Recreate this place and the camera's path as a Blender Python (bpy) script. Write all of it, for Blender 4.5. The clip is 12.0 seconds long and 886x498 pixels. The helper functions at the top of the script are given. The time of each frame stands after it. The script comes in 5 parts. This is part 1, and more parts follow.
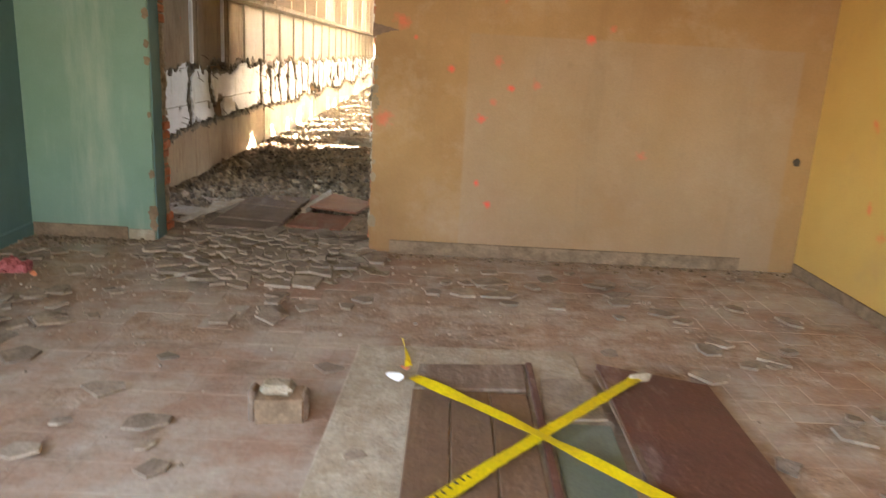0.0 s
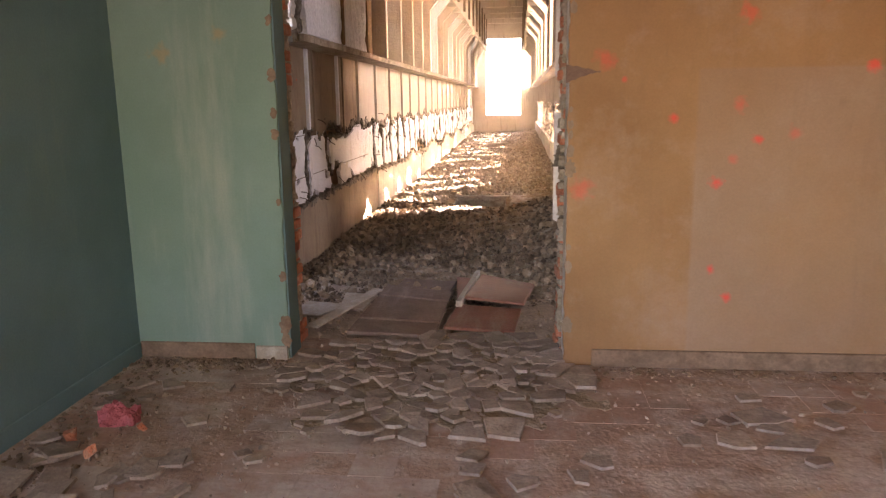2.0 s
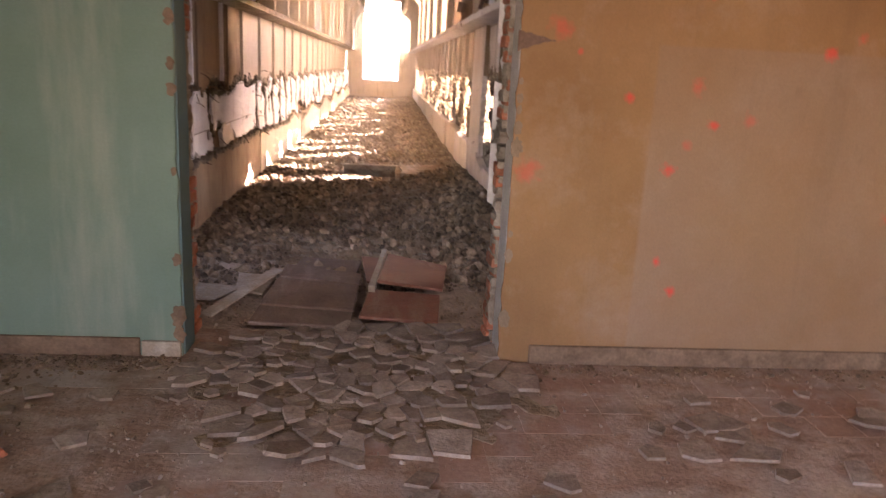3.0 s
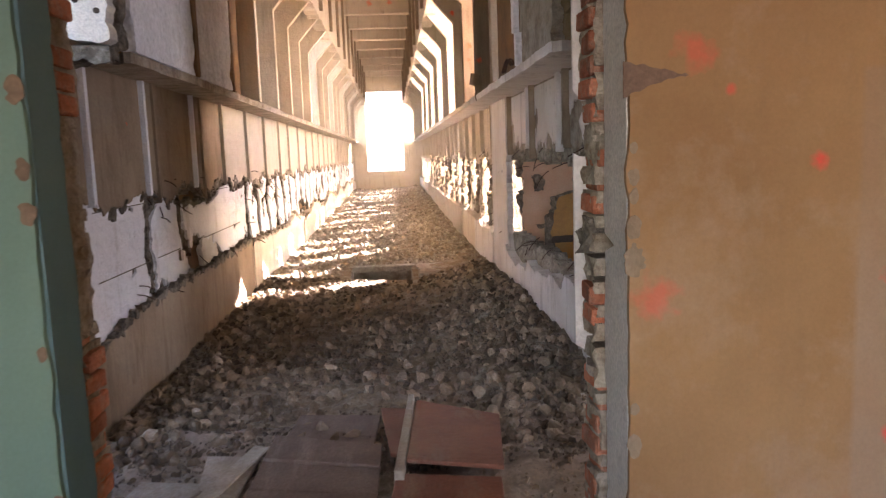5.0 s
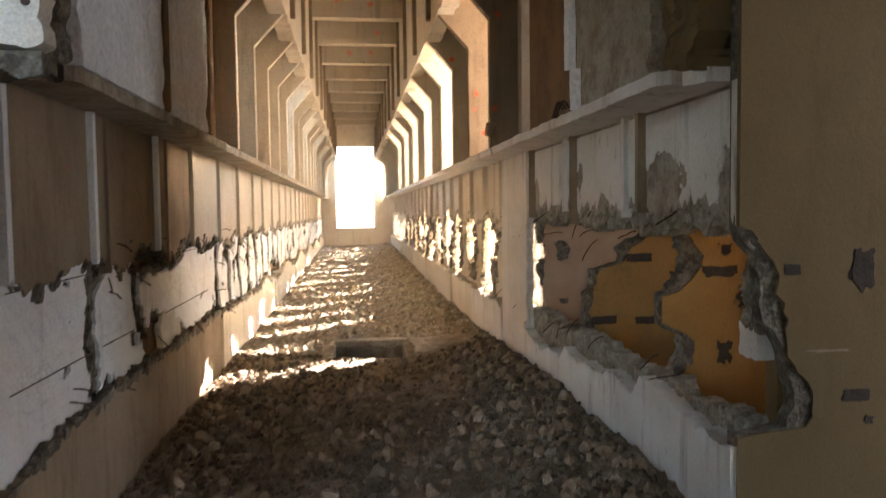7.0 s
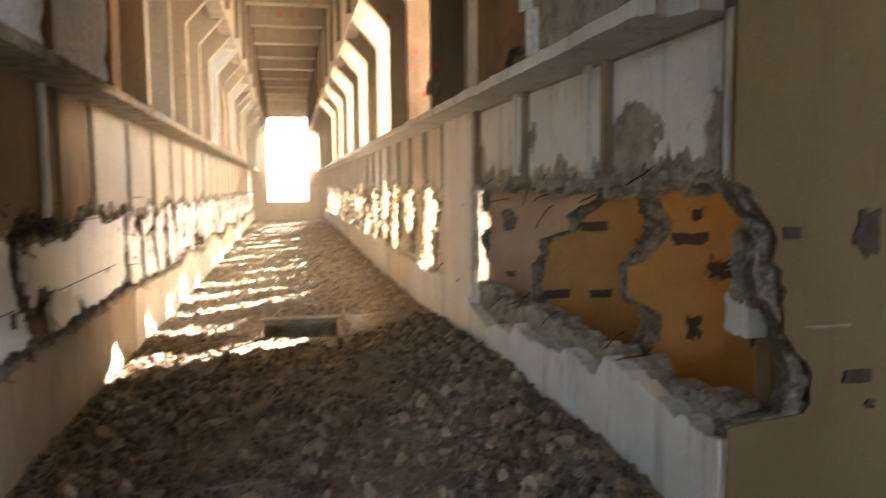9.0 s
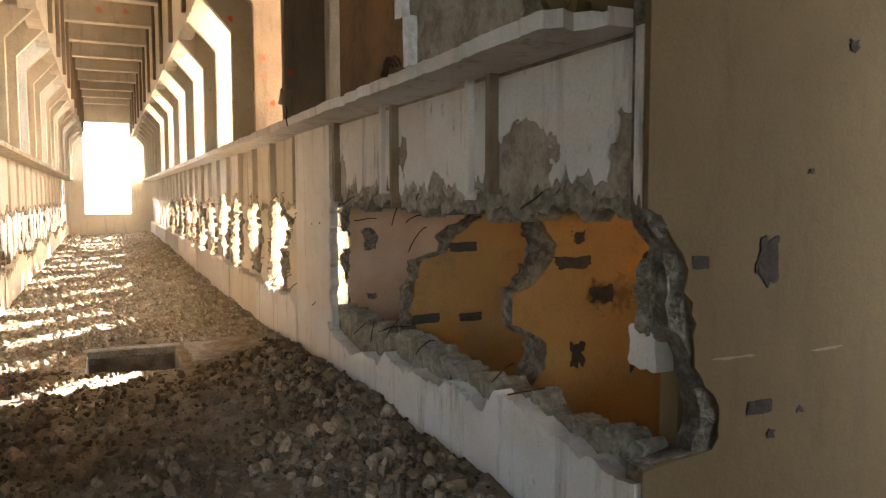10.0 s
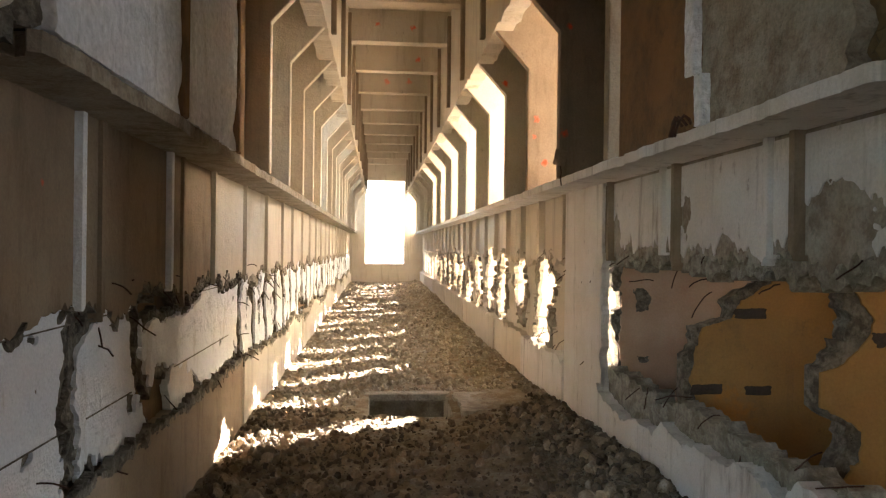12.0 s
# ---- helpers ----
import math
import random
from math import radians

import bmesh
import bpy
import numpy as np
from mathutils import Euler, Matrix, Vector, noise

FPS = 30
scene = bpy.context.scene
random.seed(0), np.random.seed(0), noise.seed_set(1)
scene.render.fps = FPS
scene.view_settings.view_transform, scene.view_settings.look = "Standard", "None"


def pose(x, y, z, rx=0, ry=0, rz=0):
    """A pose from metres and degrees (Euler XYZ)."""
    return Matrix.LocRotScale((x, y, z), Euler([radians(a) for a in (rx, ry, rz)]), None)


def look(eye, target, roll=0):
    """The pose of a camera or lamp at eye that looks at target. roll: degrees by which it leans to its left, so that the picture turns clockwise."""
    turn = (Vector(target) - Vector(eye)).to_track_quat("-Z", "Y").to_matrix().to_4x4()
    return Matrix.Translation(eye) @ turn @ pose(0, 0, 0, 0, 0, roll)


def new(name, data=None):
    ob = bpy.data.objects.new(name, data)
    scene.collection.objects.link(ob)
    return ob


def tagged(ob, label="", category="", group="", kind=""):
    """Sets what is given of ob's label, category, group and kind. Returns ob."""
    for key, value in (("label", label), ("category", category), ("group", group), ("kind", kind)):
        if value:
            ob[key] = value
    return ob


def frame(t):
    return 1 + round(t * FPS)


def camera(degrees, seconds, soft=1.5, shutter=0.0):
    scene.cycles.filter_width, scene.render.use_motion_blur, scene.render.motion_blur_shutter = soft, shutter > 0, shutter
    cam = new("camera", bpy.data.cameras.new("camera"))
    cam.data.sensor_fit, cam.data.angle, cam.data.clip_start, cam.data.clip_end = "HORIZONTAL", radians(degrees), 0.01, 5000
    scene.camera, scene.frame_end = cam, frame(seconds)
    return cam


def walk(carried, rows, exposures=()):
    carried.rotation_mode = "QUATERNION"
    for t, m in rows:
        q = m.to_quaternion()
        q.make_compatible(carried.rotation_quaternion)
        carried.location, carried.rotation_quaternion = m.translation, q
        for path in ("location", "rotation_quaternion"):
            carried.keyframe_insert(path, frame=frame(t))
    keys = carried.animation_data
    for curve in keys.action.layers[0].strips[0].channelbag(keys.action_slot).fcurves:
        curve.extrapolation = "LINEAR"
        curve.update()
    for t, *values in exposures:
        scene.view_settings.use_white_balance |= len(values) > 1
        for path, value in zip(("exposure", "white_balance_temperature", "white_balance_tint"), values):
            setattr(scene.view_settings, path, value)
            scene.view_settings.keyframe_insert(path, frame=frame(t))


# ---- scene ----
cam = camera(61.9, 12.0, 1.25, 0.4)
EXPOSURES = [(0.0, 5.3, 7150, 14), (1.0, 5.35, 7150, 24), (2.0, 5.0, 7150, 36), (2.5, 4.95, 7200, 40), (3.7, 4.8, 7200, 45), (5.5, 4.95, 6250, 24), (6.5, 4.9, 6400, 20), (7.0, 4.35, 6550, 16), (9.0, 4.6, 6650, 14), (10.0, 4.6, 6750, 14), (11.0, 4.5, 6500, 12), (12.0, 4.3, 6500, 12)]
PATH = [
    (0, (-0.133, 0.054, 1.552), (-0.092, 1.987, 1.042), 3.3),
    (0.5, (-0.268, 0.449, 1.582), (-0.349, 2.394, 1.125), -0.1),
    (1, (-0.411, 0.829, 1.574), (-0.69, 2.761, 1.136), 0.4),
    (1.5, (-0.687, 1.157, 1.584), (-0.791, 3.113, 1.177), 3.0),
    (2, (-0.885, 1.501, 1.565), (-1.084, 3.451, 1.169), -0.8),
    (2.5, (-1.086, 1.764, 1.545), (-1.181, 3.718, 1.13), 2.0),
    (3, (-1.256, 2.005, 1.551), (-1.091, 3.94, 1.073), 3.0),
    (3.5, (-1.284, 2.353, 1.498), (-1.189, 4.263, 0.911), -3.0),
    (3.7, (-1.266, 2.546, 1.489), (-1.23, 4.496, 1.046), -2.2),
    (5.5, (-1.319, 3.985, 1.51), (-1.084, 5.956, 1.258), -0.7),
    (6, (-1.487, 4.332, 1.507), (-1.127, 6.281, 1.239), 1.6),
    (6.5, (-1.562, 4.712, 1.507), (-1.377, 6.694, 1.314), -0.7),
    (7, (-1.663, 4.969, 1.547), (-1.425, 6.952, 1.441), -0.7),
    (7.2, (-1.709, 5.051, 1.571), (-1.384, 7.024, 1.506), 0.3),
    (8.8, (-1.616, 5.515, 1.453), (-1.315, 7.479, 1.22), -0.6),
    (9, (-1.615, 5.543, 1.458), (-1.207, 7.493, 1.285), -0.5),
    (9.5, (-1.684, 5.725, 1.483), (-0.936, 7.579, 1.402), 0.1),
    (10, (-1.713, 5.961, 1.51), (-0.884, 7.776, 1.365), -0.1),
    (10.5, (-1.736, 6.062, 1.506), (-1.188, 7.984, 1.422), -0.5),
    (11, (-1.787, 6.072, 1.523), (-1.401, 8.032, 1.428), -1.7),
    (11.5, (-1.833, 6.028, 1.554), (-1.628, 8.017, 1.518), -0.5),
    (12, (-1.837, 6.025, 1.559), (-1.664, 8.018, 1.553), 0.7),
]
walk(cam, [(t, look(eye, target, roll)) for t, eye, target, roll in PATH], EXPOSURES)

# ---- light ----
SUN_AZ, SUN_EL = 35.0, 18.0            # degrees north of +x, and above the horizon
sun_dir = Vector((math.cos(radians(SUN_AZ)) * math.cos(radians(SUN_EL)), math.sin(radians(SUN_AZ)) * math.cos(radians(SUN_EL)), math.sin(radians(SUN_EL))))
world = bpy.data.worlds.new("sky")
scene.world = world
world.use_nodes = True
wn = world.node_tree.nodes
sky = wn.new("ShaderNodeTexSky")
sky.sky_type, sky.sun_disc = "NISHITA", False
sky.sun_elevation, sky.sun_rotation = radians(SUN_EL), radians(90 - SUN_AZ)
sky.dust_density = 1.5
wn["Background"].inputs["Strength"].default_value = 0.15
world.node_tree.links.new(sky.outputs["Color"], wn["Background"].inputs["Color"])
sun = new("sun", bpy.data.lights.new("sun", "SUN"))
sun.data.energy, sun.data.angle, sun.data.color = 5.0, radians(0.5), (1.0, 0.96, 0.91)
sun.matrix_world = look(sun_dir * 60, (0, 0, 0))
# Area lamp at a presumed window behind the viewpoint, never in view.
win = new("window_light", bpy.data.lights.new("window_light", "AREA"))
win.data.shape, win.data.size, win.data.size_y = "RECTANGLE", 2.6, 1.5
win.data.energy, win.data.color = 3.0, (1.0, 0.96, 0.91)
win.matrix_world = look((-1.3, -2.9, 1.75), (-0.2, 3.0, 1.3))
# Added fill lamp, never in view, that brightens the right jamb's reveal.
side = new("side_fill_light", bpy.data.lights.new("side_fill_light", "AREA"))
side.data.shape, side.data.size, side.data.size_y = "RECTANGLE", 2.0, 1.4
side.data.energy, side.data.color = 1.1, (1.0, 0.96, 0.91)
side.matrix_world = look((-3.2, 0.3, 1.75), (1.5, 3.6, 1.2))
# Added unseen fill lamp that brightens the passage's near left panels.
lobby_fill = new("lobby_fill_light", bpy.data.lights.new("lobby_fill_light", "AREA"))
lobby_fill.data.shape, lobby_fill.data.size, lobby_fill.data.size_y = "RECTANGLE", 1.1, 2.4
lobby_fill.data.energy, lobby_fill.data.color = 5.4, (0.80, 0.90, 1.0)
lobby_fill.matrix_world = look((3.68, 5.95, 1.85), (-3.0, 9.3, 1.2))


# ---- materials ----
def ramp_mix(nt, fac, a, b):
    m = nt.nodes.new("ShaderNodeMix")
    m.data_type = "RGBA"
    nt.links.new(fac, m.inputs["Factor"])
    for sock, v in ((m.inputs[6], a), (m.inputs[7], b)):
        if isinstance(v, tuple):
            sock.default_value = (*v, 1)
        else:
            nt.links.new(v, sock)
    return m.outputs[2]


def noise_fac(nt, pos, scale, detail, lo, hi, stretch=(1, 1, 1), rough=0.6):
    mp = nt.nodes.new("ShaderNodeMapping")
    mp.inputs["Scale"].default_value = stretch
    nt.links.new(pos, mp.inputs["Vector"])
    n = nt.nodes.new("ShaderNodeTexNoise")
    n.inputs["Scale"].default_value, n.inputs["Detail"].default_value, n.inputs["Roughness"].default_value = scale, detail, rough
    nt.links.new(mp.outputs["Vector"], n.inputs["Vector"])
    r = nt.nodes.new("ShaderNodeMapRange")
    r.inputs["From Min"].default_value, r.inputs["From Max"].default_value = lo, hi
    nt.links.new(n.outputs[0], r.inputs["Value"])
    return r.outputs["Result"]


def surface(name, base, second, stain=None, scale=3.0, grain=60.0, rough=0.9, bump=0.35, amount=(0.45, 0.62), streak=(1, 1, 1), vary=0.0, island=0.0, extra=None, metal=0.0, spec=0.3, speck=0.17):
    """A surface of two tones in large clouds, a third tone as stains, fine grain and relief."""
    m = bpy.data.materials.new(name)
    m.use_nodes = True
    nt = m.node_tree
    bsdf = nt.nodes["Principled BSDF"]
    geo = nt.nodes.new("ShaderNodeNewGeometry")
    pos = geo.outputs["Position"]
    col = ramp_mix(nt, noise_fac(nt, pos, scale, 6, 0.35, 0.65), base, second)
    if stain:
        col = ramp_mix(nt, noise_fac(nt, pos, scale * 1.7, 8, amount[0], amount[1], streak, 0.7), col, stain)
    if extra:
        col = extra(nt, pos, col)
    fine = noise_fac(nt, pos, grain, 4, 0.3, 0.7)
    h = nt.nodes.new("ShaderNodeHueSaturation")
    mr = nt.nodes.new("ShaderNodeMapRange")
    mr.inputs["To Min"].default_value, mr.inputs["To Max"].default_value = 1 - speck, 1 + speck
    nt.links.new(fine, mr.inputs["Value"])
    value = mr.outputs["Result"]
    for on, src in ((vary, "info"), (island, "island")):
        if on:
            if src == "info":
                rnd = nt.nodes.new("ShaderNodeObjectInfo").outputs["Random"]
            else:
                rnd = geo.outputs["Random Per Island"]
            r2 = nt.nodes.new("ShaderNodeMapRange")
            r2.inputs["To Min"].default_value, r2.inputs["To Max"].default_value = 1 - on, 1 + on
            nt.links.new(rnd, r2.inputs["Value"])
            mul = nt.nodes.new("ShaderNodeMath")
            mul.operation = "MULTIPLY"
            nt.links.new(value, mul.inputs[0])
            nt.links.new(r2.outputs["Result"], mul.inputs[1])
            value = mul.outputs[0]
    nt.links.new(col, h.inputs["Color"])
    nt.links.new(value, h.inputs["Value"])
    nt.links.new(h.outputs["Color"], bsdf.inputs["Base Color"])
    bsdf.inputs["Roughness"].default_value, bsdf.inputs["Metallic"].default_value = rough, metal
    bsdf.inputs["Specular IOR Level"].default_value = spec
    if bump:
        b = nt.nodes.new("ShaderNodeBump")
        b.inputs["Strength"].default_value, b.inputs["Distance"].default_value = bump, 0.02
        add = nt.nodes.new("ShaderNodeMath")
        add.inputs[1].default_value = 0.0
        add.operation = "MULTIPLY_ADD"
        mid = noise_fac(nt, pos, grain * 0.22, 5, 0.3, 0.7)
        nt.links.new(fine, add.inputs[0])
        add.inputs[1].default_value = 0.35
        nt.links.new(mid, add.inputs[2])
        nt.links.new(add.outputs[0], b.inputs["Height"])
        nt.links.new(b.outputs["Normal"], bsdf.inputs["Normal"])
    return m


def drips(nt, pos, col, strength):
    """Dark runs down the face and fine dark scuffs."""
    for scale, stretch, lo, hi in ((5.0, (1, 1, 0.10), 0.56, 0.70), (14.0, (1, 1, 0.5), 0.62, 0.72)):
        mul = nt.nodes.new("ShaderNodeMath")
        mul.operation = "MULTIPLY"
        mul.inputs[1].default_value = strength
        nt.links.new(noise_fac(nt, pos, scale, 7, lo, hi, stretch, 0.65), mul.inputs[0])
        col = ramp_mix(nt, mul.outputs[0], col, (0.12, 0.085, 0.055))
    return col


def spots(places, colour, wide=1.0):
    """Sprayed dots of paint at places (x, y, z, radius, strength)."""
    def go(nt, pos, col):
        wob = nt.nodes.new("ShaderNodeTexNoise")
        wob.inputs["Scale"].default_value, wob.inputs["Detail"].default_value = 22.0, 4
        nt.links.new(pos, wob.inputs["Vector"])
        for x, y, z, r, k in places:
            d = nt.nodes.new("ShaderNodeVectorMath")
            d.operation = "DISTANCE"
            d.inputs[1].default_value = (x, y, z)
            nt.links.new(pos, d.inputs[0])
            a = nt.nodes.new("ShaderNodeMath")
            a.operation = "MULTIPLY_ADD"
            a.inputs[1].default_value, a.inputs[2].default_value = r * 2.4, -r * 1.2
            nt.links.new(wob.outputs[0], a.inputs[0])
            s2 = nt.nodes.new("ShaderNodeMath")
            nt.links.new(d.outputs["Value"], s2.inputs[0])
            nt.links.new(a.outputs[0], s2.inputs[1])
            mr = nt.nodes.new("ShaderNodeMapRange")
            mr.inputs["From Min"].default_value, mr.inputs["From Max"].default_value = r * wide, r * 0.25
            mr.inputs["To Max"].default_value = k
            nt.links.new(s2.outputs[0], mr.inputs["Value"])
            col = ramp_mix(nt, mr.outputs["Result"], col, colour)
        return col
    return go


def box_mask(nt, pos, axis, lo, soft):
    sep = nt.nodes.new("ShaderNodeSeparateXYZ")
    nt.links.new(pos, sep.inputs[0])
    mr = nt.nodes.new("ShaderNodeMapRange")
    mr.inputs["From Min"].default_value, mr.inputs["From Max"].default_value = lo, lo + soft
    nt.links.new(sep.outputs["XYZ".index(axis)], mr.inputs["Value"])
    return mr.outputs["Result"]


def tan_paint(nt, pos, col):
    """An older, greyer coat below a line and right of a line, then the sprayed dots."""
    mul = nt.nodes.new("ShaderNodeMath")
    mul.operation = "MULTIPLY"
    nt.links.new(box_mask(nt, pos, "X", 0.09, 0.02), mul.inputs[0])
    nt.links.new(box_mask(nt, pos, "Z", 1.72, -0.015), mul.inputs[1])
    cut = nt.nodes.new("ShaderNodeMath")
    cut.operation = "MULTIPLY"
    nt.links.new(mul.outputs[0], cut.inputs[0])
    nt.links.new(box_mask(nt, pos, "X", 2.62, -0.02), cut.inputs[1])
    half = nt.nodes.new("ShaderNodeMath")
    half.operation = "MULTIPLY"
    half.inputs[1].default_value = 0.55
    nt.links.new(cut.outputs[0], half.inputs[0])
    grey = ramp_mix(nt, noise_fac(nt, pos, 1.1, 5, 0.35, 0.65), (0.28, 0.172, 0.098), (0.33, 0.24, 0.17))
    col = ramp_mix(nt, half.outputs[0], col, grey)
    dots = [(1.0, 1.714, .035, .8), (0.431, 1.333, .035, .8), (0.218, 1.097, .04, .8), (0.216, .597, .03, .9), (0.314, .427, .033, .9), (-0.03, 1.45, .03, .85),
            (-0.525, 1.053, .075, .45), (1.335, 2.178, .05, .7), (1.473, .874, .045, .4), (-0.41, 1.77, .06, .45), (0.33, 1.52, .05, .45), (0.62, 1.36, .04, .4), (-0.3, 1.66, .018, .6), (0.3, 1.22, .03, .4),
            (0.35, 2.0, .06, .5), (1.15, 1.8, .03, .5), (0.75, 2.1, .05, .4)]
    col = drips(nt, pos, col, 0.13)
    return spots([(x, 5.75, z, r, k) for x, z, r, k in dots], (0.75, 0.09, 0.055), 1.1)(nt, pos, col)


def floor_dirt(nt, pos, col):
    """Dark trodden dirt in patches and pale swept dust in streaks."""
    col = ramp_mix(nt, noise_fac(nt, pos, 1.5, 8, 0.52, 0.72, (1, 1.6, 1), 0.7), col, (0.19, 0.125, 0.08))
    return ramp_mix(nt, noise_fac(nt, pos, 0.8, 7, 0.52, 0.70, (1, 2.2, 1), 0.7), col, (0.50, 0.42, 0.34))


M = {}
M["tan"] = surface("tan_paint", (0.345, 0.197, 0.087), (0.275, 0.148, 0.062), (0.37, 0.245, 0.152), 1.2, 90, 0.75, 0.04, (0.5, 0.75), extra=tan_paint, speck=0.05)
M["amber"] = surface("amber_paint", (0.55, 0.33, 0.10), (0.50, 0.29, 0.08), (0.45, 0.27, 0.10), 1.0, 90, 0.75, 0.04, (0.55, 0.75), extra=spots([(2.81, 5.0, 1.25, .05, .5), (2.81, 4.9, .7, .05, .5), (2.81, 4.7, .55, .05, .5)], (0.75, 0.09, 0.05)), speck=0.05)
M["green"] = surface("green_paint", (0.155, 0.245, 0.185), (0.19, 0.285, 0.225), (0.33, 0.37, 0.29), 1.5, 80, 0.7, 0.04, (0.54, 0.8), (1, 1, 0.15), extra=spots([(-2.95, 5.75, 1.85, .07, .35), (-2.6, 5.75, 1.95, .05, .35)], (0.45, 0.25, 0.05)), speck=0.05)
M["teal"] = surface("teal_paint", (0.105, 0.19, 0.20), (0.135, 0.23, 0.24), (0.17, 0.25, 0.23), 1.5, 80, 0.7, 0.04, (0.55, 0.8), (1, 1, 0.2), speck=0.05)
M["plaster_grey"] = surface("grey_plaster", (0.70, 0.65, 0.58), (0.64, 0.58, 0.50), (0.45, 0.38, 0.30), 4, 80, 0.95, 0.3, (0.58, 0.8))
M["skirt"] = surface("skirting_paint", (0.27, 0.18, 0.115), (0.22, 0.145, 0.092), (0.16, 0.105, 0.065), 5, 60, 0.8, 0.15)
M["brick"] = surface("red_brick", (0.42, 0.13, 0.06), (0.45, 0.18, 0.10), (0.38, 0.27, 0.19), 9, 70, 0.95, 0.6, (0.50, 0.72), vary=0.25)
M["mortar"] = surface("mortar", (0.40, 0.34, 0.26), (0.32, 0.26, 0.19), (0.24, 0.18, 0.12), 8, 70, 0.95, 0.6)
M["tile"] = surface("dusty_floor_tile", (0.33, 0.20, 0.14), (0.37, 0.245, 0.18), (0.43, 0.36, 0.30), 0.9, 40, 0.92, 0.18, (0.42, 0.60), vary=0.05, speck=0.10, extra=floor_dirt)
M["screed"] = surface("dusty_screed", (0.37, 0.255, 0.185), (0.31, 0.205, 0.145), (0.45, 0.36, 0.29), 2.5, 50, 0.95, 0.35, extra=floor_dirt)
M["shard"] = surface("broken_tile", (0.27, 0.215, 0.17), (0.22, 0.17, 0.13), (0.34, 0.275, 0.215), 5, 60, 0.85, 0.3, vary=0.22, island=0.18)
M["white"] = surface("white_limewash", (0.84, 0.84, 0.86), (0.79, 0.79, 0.81), (0.50, 0.47, 0.43), 3, 70, 0.9, 0.5, (0.56, 0.75), (1, 1, 0.25), speck=0.08)
M["white_rough"] = surface("rough_white_render", (0.80, 0.80, 0.82), (0.70, 0.70, 0.71), (0.45, 0.42, 0.38), 2.5, 28, 0.95, 0.9, (0.58, 0.8), (1, 1, 0.15))
M["wall_white"] = surface("old_white_paint", (0.68, 0.64, 0.60), (0.60, 0.55, 0.49), (0.30, 0.26, 0.22), 2.5, 70, 0.85, 0.25, (0.57, 0.72), (1, 1, 0.22), speck=0.08, extra=lambda nt, pos, col: drips(nt, pos, col, 0.5))
M["concrete"] = surface("bare_concrete", (0.40, 0.35, 0.28), (0.33, 0.28, 0.21), (0.23, 0.18, 0.13), 3.5, 50, 0.95, 0.6)
# Toned below plain concrete; takes in the shadow of gaps and hollows.
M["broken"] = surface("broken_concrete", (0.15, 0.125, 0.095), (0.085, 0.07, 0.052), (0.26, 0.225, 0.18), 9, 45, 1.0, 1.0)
FIN_SPOTS_NEAR = [(-0.18, 13.755, 2.93, .045, .9), (-0.20, 13.755, 2.74, .03, .9), (-0.09, 13.755, 2.46, .04, .9), (-0.24, 12.37, 2.56, .04, .9), (-0.19, 12.37, 3.5, .035, .9), (-3.08, 8.9, 1.78, .02, .8)]
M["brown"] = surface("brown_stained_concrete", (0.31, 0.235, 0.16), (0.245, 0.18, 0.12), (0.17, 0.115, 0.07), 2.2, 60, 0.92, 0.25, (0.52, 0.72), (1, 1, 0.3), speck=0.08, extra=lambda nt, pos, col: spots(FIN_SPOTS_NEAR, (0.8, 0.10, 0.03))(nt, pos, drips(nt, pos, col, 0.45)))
# Colour of the brown infill; elsewhere it puts shade into the surface.
M["dark_brown"] = surface("dark_brown_board_and_shade", (0.22, 0.12, 0.05), (0.18, 0.10, 0.045), (0.13, 0.08, 0.04), 2.0, 60, 0.9, 0.2, speck=0.08)
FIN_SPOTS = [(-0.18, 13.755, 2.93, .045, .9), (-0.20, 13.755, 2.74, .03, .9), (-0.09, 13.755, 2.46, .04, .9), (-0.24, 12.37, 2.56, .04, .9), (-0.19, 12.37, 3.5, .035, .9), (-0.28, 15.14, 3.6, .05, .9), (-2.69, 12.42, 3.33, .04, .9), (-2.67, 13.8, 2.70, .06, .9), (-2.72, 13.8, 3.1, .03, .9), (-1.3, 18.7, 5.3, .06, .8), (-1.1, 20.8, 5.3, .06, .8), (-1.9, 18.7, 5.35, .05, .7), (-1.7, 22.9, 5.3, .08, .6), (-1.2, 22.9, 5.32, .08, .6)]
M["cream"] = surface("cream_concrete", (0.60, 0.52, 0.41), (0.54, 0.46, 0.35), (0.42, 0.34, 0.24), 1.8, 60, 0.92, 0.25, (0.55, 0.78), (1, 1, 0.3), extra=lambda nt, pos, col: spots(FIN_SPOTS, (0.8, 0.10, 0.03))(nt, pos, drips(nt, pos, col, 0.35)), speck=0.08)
RUST_SPOTS = [(1.12, 9.28, 1.40, .22, .8), (1.0, 9.28, 1.12, .12, .5), (0.45, 10.8, 1.28, .18, .6), (0.5, 10.8, 0.45, .2, .6)]
SOOT_SPOTS = [(0.76, 9.28, 0.97, .09, .95), (0.90, 9.28, 0.96, .12, .5)]
M["ochre"] = surface("ochre_paint", (0.42, 0.23, 0.075), (0.33, 0.185, 0.065), (0.24, 0.14, 0.06), 1.7, 60, 0.85, 0.2, (0.54, 0.75), speck=0.08, extra=lambda nt, pos, col: spots(SOOT_SPOTS, (0.05, 0.022, 0.01))(nt, pos, spots(RUST_SPOTS, (0.50, 0.20, 0.03))(nt, pos, drips(nt, pos, col, 0.35))))
M["pink_paint"] = surface("faded_pink_paint", (0.52, 0.36, 0.25), (0.44, 0.28, 0.18), (0.50, 0.24, 0.17), 2.5, 60, 0.9, 0.2, (0.55, 0.75), speck=0.08)
